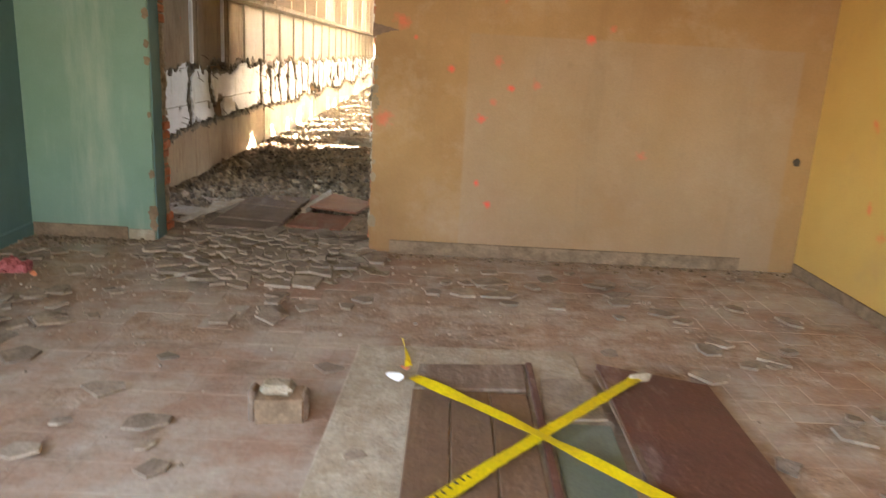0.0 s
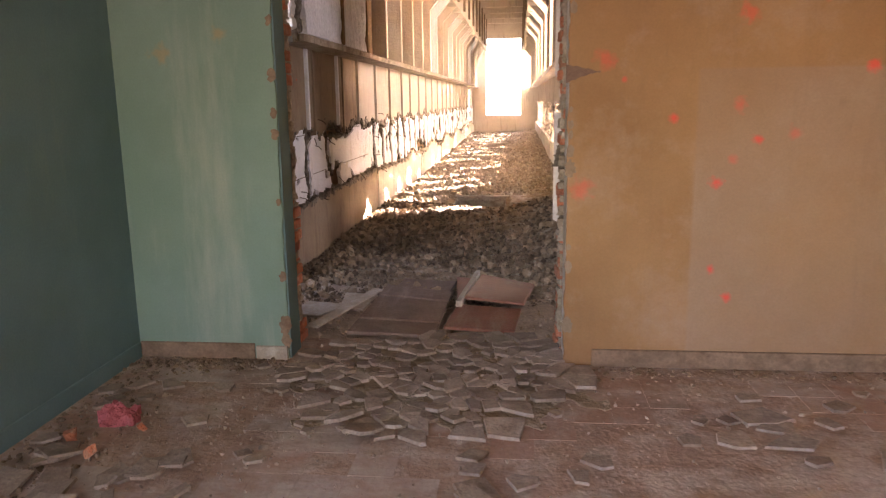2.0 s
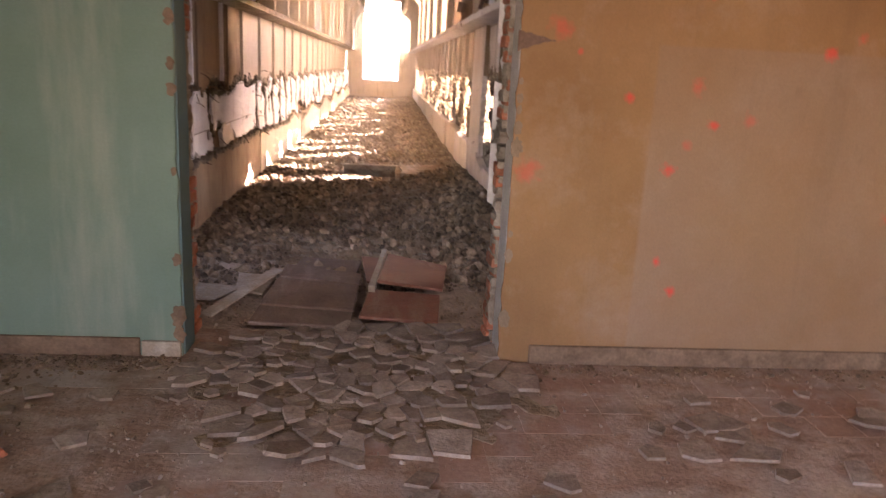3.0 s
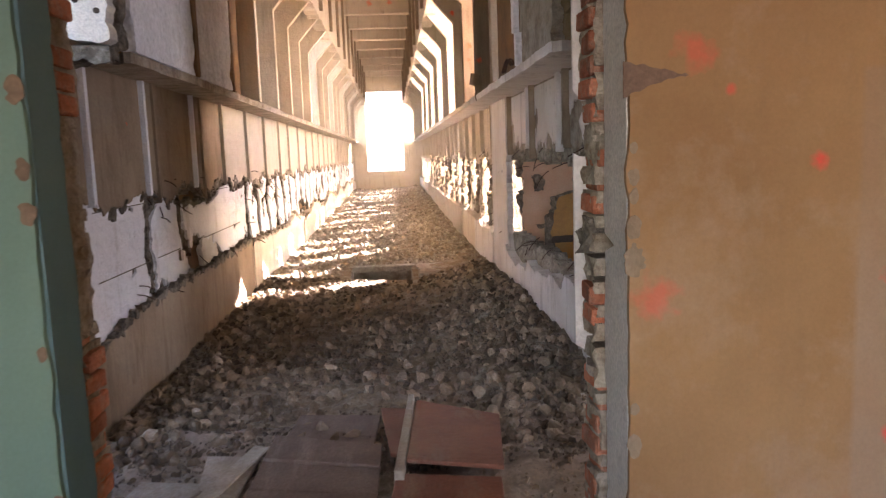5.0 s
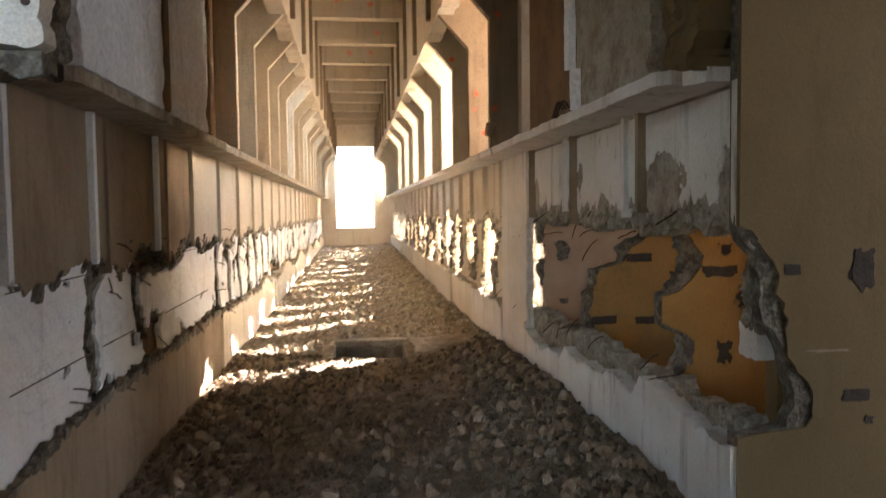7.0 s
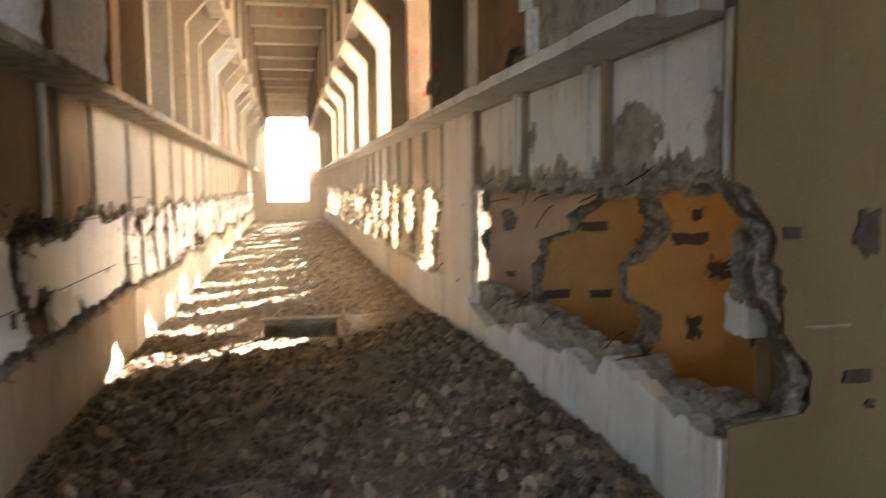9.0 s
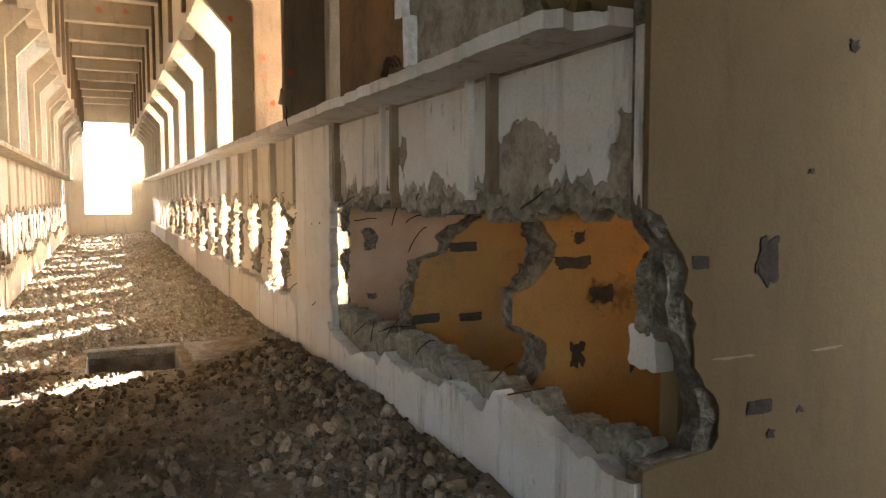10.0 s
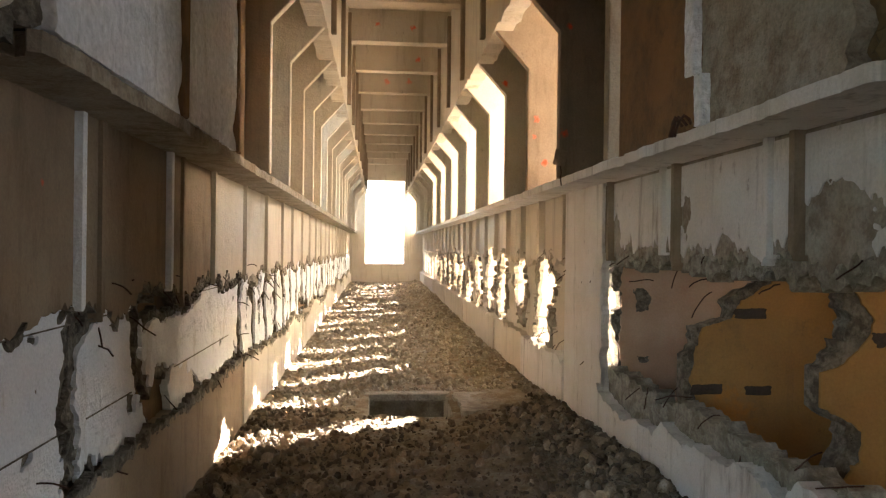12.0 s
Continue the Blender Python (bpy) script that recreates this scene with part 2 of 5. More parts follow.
M["rough_grey"] = surface("rough_grey_concrete", (0.27, 0.24, 0.185), (0.18, 0.155, 0.115), (0.36, 0.32, 0.25), 7, 45, 1.0, 1.0)
# Beige toned down: the walls' dimness under the lobby fill is in the colour.
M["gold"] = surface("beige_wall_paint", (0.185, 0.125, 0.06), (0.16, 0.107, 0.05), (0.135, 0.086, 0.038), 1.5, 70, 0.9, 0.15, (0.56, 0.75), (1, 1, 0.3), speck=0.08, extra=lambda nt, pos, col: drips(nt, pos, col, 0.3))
# Near-black that paints the shade inside holes, recesses and the pit.
M["dark"] = surface("cavity_shade", (0.07, 0.05, 0.04), (0.05, 0.04, 0.03), None, 10, 50, 1.0, 0.4)
M["rust"] = surface("rusted_steel", (0.10, 0.05, 0.03), (0.06, 0.035, 0.025), None, 20, 90, 0.8, 0.3, metal=0.4)
M["lobby_dust"] = surface("pale_plaster_dust", (0.42, 0.33, 0.25), (0.34, 0.255, 0.18), (0.23, 0.165, 0.11), 3.5, 40, 1.0, 0.9, (0.52, 0.7))
M["earth"] = surface("rubble_earth", (0.28, 0.205, 0.13), (0.21, 0.155, 0.095), (0.33, 0.275, 0.20), 3, 40, 1.0, 1.0)
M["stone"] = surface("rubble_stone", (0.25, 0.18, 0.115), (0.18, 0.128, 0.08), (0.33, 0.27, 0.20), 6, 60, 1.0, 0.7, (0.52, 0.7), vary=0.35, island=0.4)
# Paler tone than the near stone, for rubble beyond y 13.6.
M["stone_far"] = surface("pale_rubble_stone", (0.38, 0.31, 0.22), (0.30, 0.24, 0.165), (0.44, 0.38, 0.30), 4, 60, 1.0, 0.7, (0.52, 0.7), island=0.3)
M["wood_dark"] = surface("weathered_dark_board", (0.17, 0.115, 0.085), (0.22, 0.155, 0.115), (0.30, 0.24, 0.19), 4, 60, 0.8, 0.3, (0.5, 0.7), (1, 0.12, 1))
M["wood_red"] = surface("red_brown_board", (0.27, 0.105, 0.06), (0.19, 0.075, 0.045), (0.26, 0.165, 0.115), 3, 60, 0.6, 0.25, (0.54, 0.72), (1, 0.2, 1))
M["maroon"] = surface("maroon_painted_board", (0.14, 0.06, 0.045), (0.11, 0.05, 0.04), (0.28, 0.20, 0.18), 4, 60, 0.45, 0.2, (0.55, 0.72), (1, 0.3, 1))
M["board_brown"] = surface("brown_board", (0.20, 0.12, 0.075), (0.15, 0.09, 0.06), (0.28, 0.20, 0.14), 4, 60, 0.6, 0.25, (0.52, 0.72), (1, 0.1, 1))
M["pale_board"] = surface("pale_dusty_board", (0.42, 0.35, 0.27), (0.36, 0.29, 0.21), (0.48, 0.42, 0.34), 4, 60, 0.9, 0.3)
M["green_glass"] = surface("dull_green_pane", (0.13, 0.15, 0.12), (0.16, 0.18, 0.14), None, 3, 60, 0.35, 0.1)
M["yellow"] = surface("yellow_tape", (0.72, 0.55, 0.01), (0.65, 0.48, 0.01), None, 6, 60, 0.4, 0.1)
M["black"] = surface("black_print", (0.03, 0.03, 0.02), (0.04, 0.04, 0.03), None, 6, 60, 0.5, 0.0)
M["sand"] = surface("pale_ground", (0.42, 0.385, 0.33), (0.36, 0.33, 0.28), (0.30, 0.26, 0.18), 0.5, 20, 1.0, 0.5)
M["pink"] = surface("pink_cloth", (0.45, 0.12, 0.13), (0.36, 0.10, 0.11), None, 8, 60, 0.9, 0.5)


# ---- building helpers ----
def nz(u, v, s, k=0.0):
    return noise.noise(Vector((u * s, v * s, k * 7.3 + 0.5)))


def fz(u, v, s, k=0.0, octaves=4):
    return noise.fractal(Vector((u * s, v * s, k * 7.3 + 0.5)), 0.7, 2.1, octaves)


def mesh_of(bm, name):
    me = bpy.data.meshes.new(name)
    bm.to_mesh(me)
    bm.free()
    return me


def part(name, src, material, parent=None, label="", smooth=False):
    """Links a bmesh or mesh as one object, under a thing or a part."""
    me = mesh_of(src, name) if isinstance(src, bmesh.types.BMesh) else src
    if not me.materials:
        me.materials.append(material)
    if smooth:
        me.polygons.foreach_set("use_smooth", [True] * len(me.polygons))
    ob = new(name, me)
    if parent:
        ob.parent = parent
    if label:
        ob["label"] = label
    return ob


def box(x0, x1, y0, y1, z0, z1, bevel=0.0, bm=None):
    own = bm or bmesh.new()
    r = bmesh.ops.create_cube(own, size=1.0, matrix=Matrix.Translation(((x0 + x1) / 2, (y0 + y1) / 2, (z0 + z1) / 2)) @ Matrix.Diagonal((abs(x1 - x0), abs(y1 - y0), abs(z1 - z0), 1)))
    if bevel:
        edges = list({e for v in r["verts"] for e in v.link_edges})
        bmesh.ops.bevel(own, geom=edges, offset=bevel, segments=1, affect="EDGES")
    return own


def sheet(plane, u0, u1, v0, v1, cell, keep, front, back, relief=None, name="sheet"):
    """A slab in the plane x, y or z between front and back, kept where keep(u, v) > 0, with a broken outline there."""
    nu, nv = max(2, int(round((u1 - u0) / cell))), max(2, int(round((v1 - v0) / cell)))
    us = [u0 + (u1 - u0) * i / nu for i in range(nu + 1)]
    vs = [v0 + (v1 - v0) * j / nv for j in range(nv + 1)]
    val = [[keep(u, v) for v in vs] for u in us]
    index, pts, polys = {}, [], []

    def vert(key, u, v):
        if key not in index:
            index[key] = len(pts)
            pts.append((u, v))
        return index[key]

    for i in range(nu):
        for j in range(nv):
            ring = ((i, j), (i + 1, j), (i + 1, j + 1), (i, j + 1))
            poly = []
            for a, b in zip(ring, ring[1:] + ring[:1]):
                fa, fb = val[a[0]][a[1]], val[b[0]][b[1]]
                if fa > 0:
                    poly.append(vert(a, us[a[0]], vs[a[1]]))
                if (fa > 0) != (fb > 0):
                    t = fa / (fa - fb)
                    t = min(0.96, max(0.04, t))
                    poly.append(vert((min(a, b), max(a, b)), us[a[0]] + t * (us[b[0]] - us[a[0]]), vs[a[1]] + t * (vs[b[1]] - vs[a[1]])))
            if len(poly) > 2:
                polys.append(poly)
    n = len(pts)
    d = 1 if front < back else -1

    def place(u, v, w):
        return (w, u, v) if plane == "x" else (u, w, v) if plane == "y" else (u, v, w)

    verts = [place(u, v, front + (d * relief(u, v) if relief else 0)) for u, v in pts] + [place(u, v, back) for u, v in pts]
    edges = {}
    for p in polys:
        for a, b in zip(p, p[1:] + p[:1]):
            edges[(a, b)] = edges.get((a, b), 0) + 1
    faces = [tuple(p) for p in polys] + [tuple(n + i for i in reversed(p)) for p in polys]
    faces += [(b, a, n + a, n + b) for (a, b) in edges if (b, a) not in edges]
    if plane == "x":
        flip = front < back
    elif plane == "y":
        flip = front > back
    else:
        flip = front < back
    if flip:
        faces = [f[::-1] for f in faces]
    me = bpy.data.meshes.new(name)
    me.from_pydata(verts, [], faces)
    me.update()
    return me


def structure(name, src, material, label, smooth=False):
    return tagged(part(name, src, material, smooth=smooth), label, name.split("_")[0], kind="structure")


def rod(points, r, name="steel_rod", sides=5):
    """A thin bent bar along points."""
    bm = bmesh.new()
    rings = []
    for i, p in enumerate(points):
        a, b = Vector(points[max(0, i - 1)]), Vector(points[min(len(points) - 1, i + 1)])
        q = (b - a).to_track_quat("Z", "Y")
        rings.append([bm.verts.new(Vector(p) + q @ Vector((r * math.cos(2 * math.pi * k / sides), r * math.sin(2 * math.pi * k / sides), 0))) for k in range(sides)])
    for a, b in zip(rings, rings[1:]):
        for k in range(sides):
            bm.faces.new((a[k], a[(k + 1) % sides], b[(k + 1) % sides], b[k]))
    bm.faces.new(rings[0][::-1]), bm.faces.new(rings[-1])
    return bm


# ---- the plan ----
XL, XR = -3.25, 2.81            # the room's side walls
YW, YB = 5.75, 6.17             # front and back of the wall with the opening
JL, JR = -2.28, -0.60           # the opening's jambs
WL, WR = -3.05, 0.0             # faces of the passage's walls
Y0, Y1 = 8.0, 38.5              # the passage
ROOF = 5.6
LEDGE = 2.10
BAY = 1.385
FIN0 = 9.6


def jag(u, k, amp=0.05):
    return amp * (fz(u, 0, 5, k) + 0.7 * fz(u, 0, 21, k + 3))


# ---- the room ----
floor = structure("floor", box(XL - 0.2, XR + 0.2, -3.2, YB, -0.3, -0.0015), M["screed"], "dusty screed floor under worn tiles")
# The opening is added, out of view, for the side fill lamp.
lw2 = bmesh.new()
for q in ((-3.2, -0.8, -0.3, 3.3), (1.4, YB, -0.3, 3.3), (-0.8, 1.4, -0.3, 0.95), (-0.8, 1.4, 2.5, 3.3)):
    box(XL - 0.25, XL, q[0], q[1], q[2], q[3], bm=lw2)
structure("wall_left_room", lw2, M["teal"], "teal painted plaster wall with an unseen opening added for fill light")
structure("wall_right_room", box(XR, XR + 0.25, -3.2, YB, -0.3, 3.3), M["amber"], "amber painted plaster wall with faint red dots")
wb = bmesh.new()
for b in ((XL, -2.8, 0, 3.3), (0.2, XR, 0, 3.3), (-2.8, 0.2, 0, 0.95), (-2.8, 0.2, 2.55, 3.3)):
    box(b[0], b[1], -3.2, -2.95, b[2], b[3], bm=wb)
structure("wall_back_room", wb, M["tan"], "unseen tan painted wall with a wide presumed window opening")
structure("ceiling_room", box(XL - 0.25, XR + 0.25, -3.2, YB, 3.2, 3.4), M["plaster_grey"], "plain grey plaster ceiling of the room")


def jamb_edge(z, k):
    return 0.03 * fz(0, z, 3, k) + 0.025 * fz(0, z, 14, k + 2)


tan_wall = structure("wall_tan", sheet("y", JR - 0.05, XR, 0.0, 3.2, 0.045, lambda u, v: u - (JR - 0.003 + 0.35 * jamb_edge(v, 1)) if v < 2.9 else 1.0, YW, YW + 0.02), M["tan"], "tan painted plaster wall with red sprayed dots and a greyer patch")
structure("wall_tan_core", box(JR + 0.035, XR, YW + 0.024, YB, 0, 3.2), M["mortar"], "brick and mortar core of the tan wall")
reveal_r = structure("wall_reveal_right", sheet("x", YW + 0.022, YB - 0.13, 0, 3.0, 0.03, lambda u, v: (YW + 0.25 + 0.5 * jamb_edge(v, 4)) - u - (0.10 if abs(v - 1.20) < 0.012 else 0), JR - 0.003, JR + 0.033), M["plaster_grey"], "pale grey plaster reveal with chipped edge")
green_wall = structure("wall_green", sheet("y", XL, JL + 0.05, 0.0, 3.2, 0.045, lambda u, v: (JL - 0.004 + 0.3 * jamb_edge(v, 7)) - u, YW, YW + 0.02), M["green"], "green painted plaster wall with streaks")
structure("wall_green_core", box(XL, JL - 0.04, YW + 0.024, YB, 0, 3.2), M["mortar"], "brick and mortar core of the green wall")
structure("wall_reveal_left", sheet("x", YW + 0.022, YB - 0.13, 0, 3.0, 0.03, lambda u, v: (YW + 0.21 + 0.4 * jamb_edge(v, 8)) - u, JL + 0.003, JL - 0.038), M["teal"], "dark green painted reveal of the opening")
structure("lintel", box(JL - 0.1, JR + 0.1, YW + 0.01, YB - 0.01, 2.45, 3.2), M["plaster_grey"], "plastered beam over the opening")

# skirtings
structure("baseboard_tan", box(-0.44, 2.36, YW - 0.022, YW - 0.002, 0.0, 0.105, 0.004), M["skirt"], "low dusty skirting along the tan wall")
structure("baseboard_green", box(XL + 0.01, JL - 0.22, YW - 0.02, YW - 0.002, 0.0, 0.10, 0.004), M["skirt"], "low worn skirting along the green wall")
structure("baseboard_end", box(JL - 0.21, JL - 0.01, YW - 0.022, YW - 0.002, 0.0, 0.085, 0.004), M["pale_board"], "bare pale piece of skirting by the opening")
structure("baseboard_teal", box(XL + 0.002, XL + 0.022, -2.9, YW - 0.03, 0.0, 0.10, 0.004), M["teal"], "painted skirting along the teal wall")
structure("baseboard_amber", box(XR - 0.022, XR - 0.002, -2.9, YW - 0.03, 0.0, 0.09, 0.004), M["skirt"], "dusty skirting along the amber wall")

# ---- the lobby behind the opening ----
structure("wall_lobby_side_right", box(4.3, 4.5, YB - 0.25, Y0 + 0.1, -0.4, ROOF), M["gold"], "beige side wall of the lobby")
# Gaps left on both sides, out of view, let daylight into the lobby.
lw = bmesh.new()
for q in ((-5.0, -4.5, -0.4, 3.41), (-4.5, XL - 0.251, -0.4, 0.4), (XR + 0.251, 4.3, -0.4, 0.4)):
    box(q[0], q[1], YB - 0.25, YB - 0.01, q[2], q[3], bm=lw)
structure("wall_lobby_front", lw, M["gold"], "beige wall of the lobby with unseen openings added for light")
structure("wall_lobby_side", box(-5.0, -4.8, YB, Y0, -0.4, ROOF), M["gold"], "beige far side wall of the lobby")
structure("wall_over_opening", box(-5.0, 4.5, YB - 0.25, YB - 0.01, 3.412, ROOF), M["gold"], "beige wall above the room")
BITE = ((0.48, -0.3), (0.56, 0.30), (0.64, 0.37), (0.80, 0.29), (1.02, 0.22), (1.31, 0.16), (1.46, 0.06), (1.53, -0.3))


def bite(v):
    """How far the corner of the cross wall is broken away at a height."""
    for (a, p), (q, r) in zip(BITE, BITE[1:]):
        if a <= v <= q:
            return p + (r - p) * (v - a) / (q - a)
    return -0.3


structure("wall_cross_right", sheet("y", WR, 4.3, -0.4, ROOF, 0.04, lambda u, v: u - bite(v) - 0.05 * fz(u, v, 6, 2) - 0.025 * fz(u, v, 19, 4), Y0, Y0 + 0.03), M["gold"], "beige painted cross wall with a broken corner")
structure("wall_cross_right_core", sheet("y", WR + 0.004, 4.3, -0.4, ROOF, 0.04, lambda u, v: u - bite(v) + 0.06 - 0.05 * fz(u, v, 5, 6) - 0.03 * fz(u, v, 15, 7), Y0 + 0.031, Y0 + 0.10, lambda u, v: 0.02 * fz(u, v, 11, 8) - 0.015 if bite(v) > -0.2 and u < 0.6 else 0), M["broken"], "rough grey concrete core of the cross wall")
cap = structure("wall_cross_left_upper", sheet("y", WL - 0.3, -2.78, 2.12, ROOF, 0.03, lambda u, v: min(v - 2.20 - 0.03 * fz(u, 0, 8, 3), -2.83 - u + 0.05 * fz(0, v, 5, 4)), Y0 - 0.004, Y0 + 0.119), M["plaster_grey"], "rough pale end of the wall above the ledge")
# No real depth: thin dark discs paint the shade of bolt holes.
for hx, hz in ((-3.0, 2.42), (-2.87, 2.47), (-2.89, 2.36)):
    part("bolt_hole", sheet("y", hx - 0.03, hx + 0.03, hz - 0.03, hz + 0.03, 0.006, lambda u, v: 0.018 - math.hypot(u - hx, v - hz) + 0.004 * nz(u, v, 60), Y0 - 0.008, Y0 - 0.004), M["dark"], cap, "flat dark patch standing in for a shaded bolt hole")
structure("ledge_broken_end", sheet("z", -3.3, -2.74, Y0 - 0.02, 8.128, 0.03, lambda u, v: -2.84 - u + 0.05 * fz(u, v, 5, 6), 2.08, 2.17, lambda u, v: 0.03 * fz(u, v, 9, 7)), M["broken"], "crumbled near end of the ledge")
# Added filler that keeps daylight from leaking through the broken corner.
structure("wall_behind_cross", box(0.245, 4.3, Y0 + 0.101, Y0 + 0.2, -0.5, ROOF), M["gold"], "plain wall behind the cross wall")
structure("wall_cross_left", box(-4.8, -3.362, Y0, Y0 + 0.12, -0.4, ROOF), M["gold"], "beige painted cross wall")

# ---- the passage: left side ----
# Dark brown here paints the shade seen down the panel cracks.
structure("wall_outer_left", box(-3.36, -3.17, 7.45, Y1, -0.5, LEDGE), M["dark_brown"], "brown concrete outer leaf, coloured dark for the shaded cracks")


def foot_top_left(u):
    if u < 12.85:
        h = 0.40 + 0.12 * min(1, max(0, u - 8.0) / 0.9)
        return h + jag(u, 11, 0.018)
    if u < 16.3:
        return 0.50 - 0.03 * (u - 12.4) + jag(u, 12, 0.045)
    return 0.42 + 0.1 * math.sin(u * 1.6) + jag(u, 13, 0.07)


cuts = [7.45, 12.85, 16.3, 18.1, 20.4, 22.6, 24.9, 27.2, 29.5, 31.8, 34.1, 36.3, Y1]
for n, (a, b) in enumerate(zip(cuts, cuts[1:])):
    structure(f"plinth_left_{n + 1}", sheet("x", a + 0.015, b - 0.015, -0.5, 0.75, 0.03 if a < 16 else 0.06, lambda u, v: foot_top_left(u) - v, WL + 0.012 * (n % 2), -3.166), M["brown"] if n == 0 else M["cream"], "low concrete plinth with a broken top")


TOP_L = ((7.3, 1.30), (8.8, 1.33), (9.1, 1.29), (9.36, 1.25), (9.50, 1.37), (9.72, 1.31), (10.05, 1.31), (10.14, 1.06), (10.4, 1.12), (11.0, 1.08), (11.35, 1.15), (11.66, 1.25), (12.4, 1.24), (12.9, 1.18), (13.3, 1.31), (40, 1.31))
LOW_L = ((7.3, 0.40), (9.2, 0.47), (9.42, 0.62), (9.68, 0.49), (10.1, 0.45), (10.28, 0.53), (10.36, 0.87), (11.05, 0.75), (11.38, 0.61), (11.7, 0.47), (11.9, 0.56), (12.8, 0.60), (13.2, 0.53), (16.0, 0.45), (40, 0.45))
CRACKS_L = [[(9.50, 1.32), (9.22, 1.19), (9.19, 1.04), (9.15, 0.88), (9.20, 0.72), (9.22, 0.45)], [(10.05, 1.25), (9.99, 1.10), (10.06, 0.90), (10.16, 0.76), (10.42, 0.55)]]


def profile(pts, u):
    """A broken line's height at u."""
    for (a, p), (c, q) in zip(pts, pts[1:]):
        if a <= u <= c:
            return p + (q - p) * (u - a) / (c - a)
    return pts[-1][1]


def near_line(u, v, line):
    """How far a place on the wall lies from a line of corners."""
    best = 9.0
    for (a, p), (c, q) in zip(line, line[1:]):
        t = ((u - a) * (c - a) + (v - p) * (q - p)) / ((c - a) ** 2 + (q - p) ** 2)
        t = min(1, max(0, t))
        best = min(best, math.hypot(u - a - t * (c - a), v - p - t * (q - p)))
    return best


def left_panel(u, v):
    """Distance-like field of the white panel left standing."""
    top = profile(TOP_L, u) + jag(u, 21, 0.035)
    low = max(profile(LOW_L, u), foot_top_left(u) - 0.02) + jag(u, 22, 0.04)
    f = min(top - v, v - low)
    if u < 12.5:
        for k, line in enumerate(CRACKS_L):
            f = min(f, near_line(u, v, line) - 0.088 - 0.03 * nz(u, v, 7, 23 + k) - 0.035 * fz(u, v, 16, 33 + k))
        f = min(f, (math.hypot((u - 9.98) / 0.07, (v - 0.72) / 0.045) - 1) * 0.05 + 0.03 * fz(u, v, 9, 28))
    else:
        c = 12.9 + 0.78 * round((u - 12.9) / 0.78)
        f = min(f, abs(u - c - 0.12 * nz(c, v, 3, 28)) - 0.10 - 0.07 * nz(c, v, 5, 29))
        f = min(f, 0.34 * fz(u, v, 2.3, 30) + 0.10)
    for row, first, step in ((1.19, 8.86, 1.06), (0.765, 8.83, 1.10)):
        c = first + step * round((u - first) / step)
        f = min(f, max(abs(u - c) / 0.045, abs(v - row) / 0.026) * 0.02 - 0.02 + 0.014 * nz(u, v, 30, 5))
    return f + 0.02 * fz(u, v, 13, 31)


for n, (a, b, c) in enumerate(((7.47, 13.0, 0.02), (13.0, 18.0, 0.03), (18.0, Y1, 0.06))):
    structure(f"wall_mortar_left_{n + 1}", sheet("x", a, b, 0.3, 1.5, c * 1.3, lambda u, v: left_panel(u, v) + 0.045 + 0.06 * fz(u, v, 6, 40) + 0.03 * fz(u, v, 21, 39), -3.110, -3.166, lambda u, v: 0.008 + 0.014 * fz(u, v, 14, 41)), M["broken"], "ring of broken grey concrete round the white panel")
    structure(f"wall_panel_left_{n + 1}", sheet("x", a, b, 0.3, 1.5, c, left_panel, -3.10, -3.150, lambda u, v: 0.006 * fz(u, v, 6, 42)), M["white"], "white limewashed panel, cracked and partly broken out")

ribs_left = [8.16, 9.20, 9.42, 10.52, 10.78, 11.69, 13.0, 14.3, 15.65, 16.75] + [18.1 + 1.3 * i for i in range(16)]


def niche_low_left(u):
    return 1.27 + jag(u, 51, 0.06) + 0.05 * math.sin(u * 5)


for n, (a, b) in enumerate(zip(ribs_left, ribs_left[1:])):
    narrow = b - a < 0.4
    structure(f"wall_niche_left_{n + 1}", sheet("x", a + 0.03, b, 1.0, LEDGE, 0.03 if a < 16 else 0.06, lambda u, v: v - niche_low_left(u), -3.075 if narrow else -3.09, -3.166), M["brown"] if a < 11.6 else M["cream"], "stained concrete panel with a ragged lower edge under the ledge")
structure("wall_niche_left_near", sheet("x", 7.46, 8.14, 1.0, LEDGE, 0.03, lambda u, v: v - niche_low_left(u), -3.09, -3.166), M["brown"], "stained concrete panel with a ragged lower edge")
for n, a in enumerate(ribs_left):
    structure(f"trim_rib_left_{n + 1}", sheet("x", a - 0.015, a + 0.03, 1.1, LEDGE, 0.015, lambda u, v: v - niche_low_left(u) + 0.02 + 0.03 * nz(u, v, 20, n), WL - 0.005, -3.166), M["white"] if n in (0, 1, 3) else M["brown"] if n < 5 else M["cream"], "thin white upright rib under the ledge")

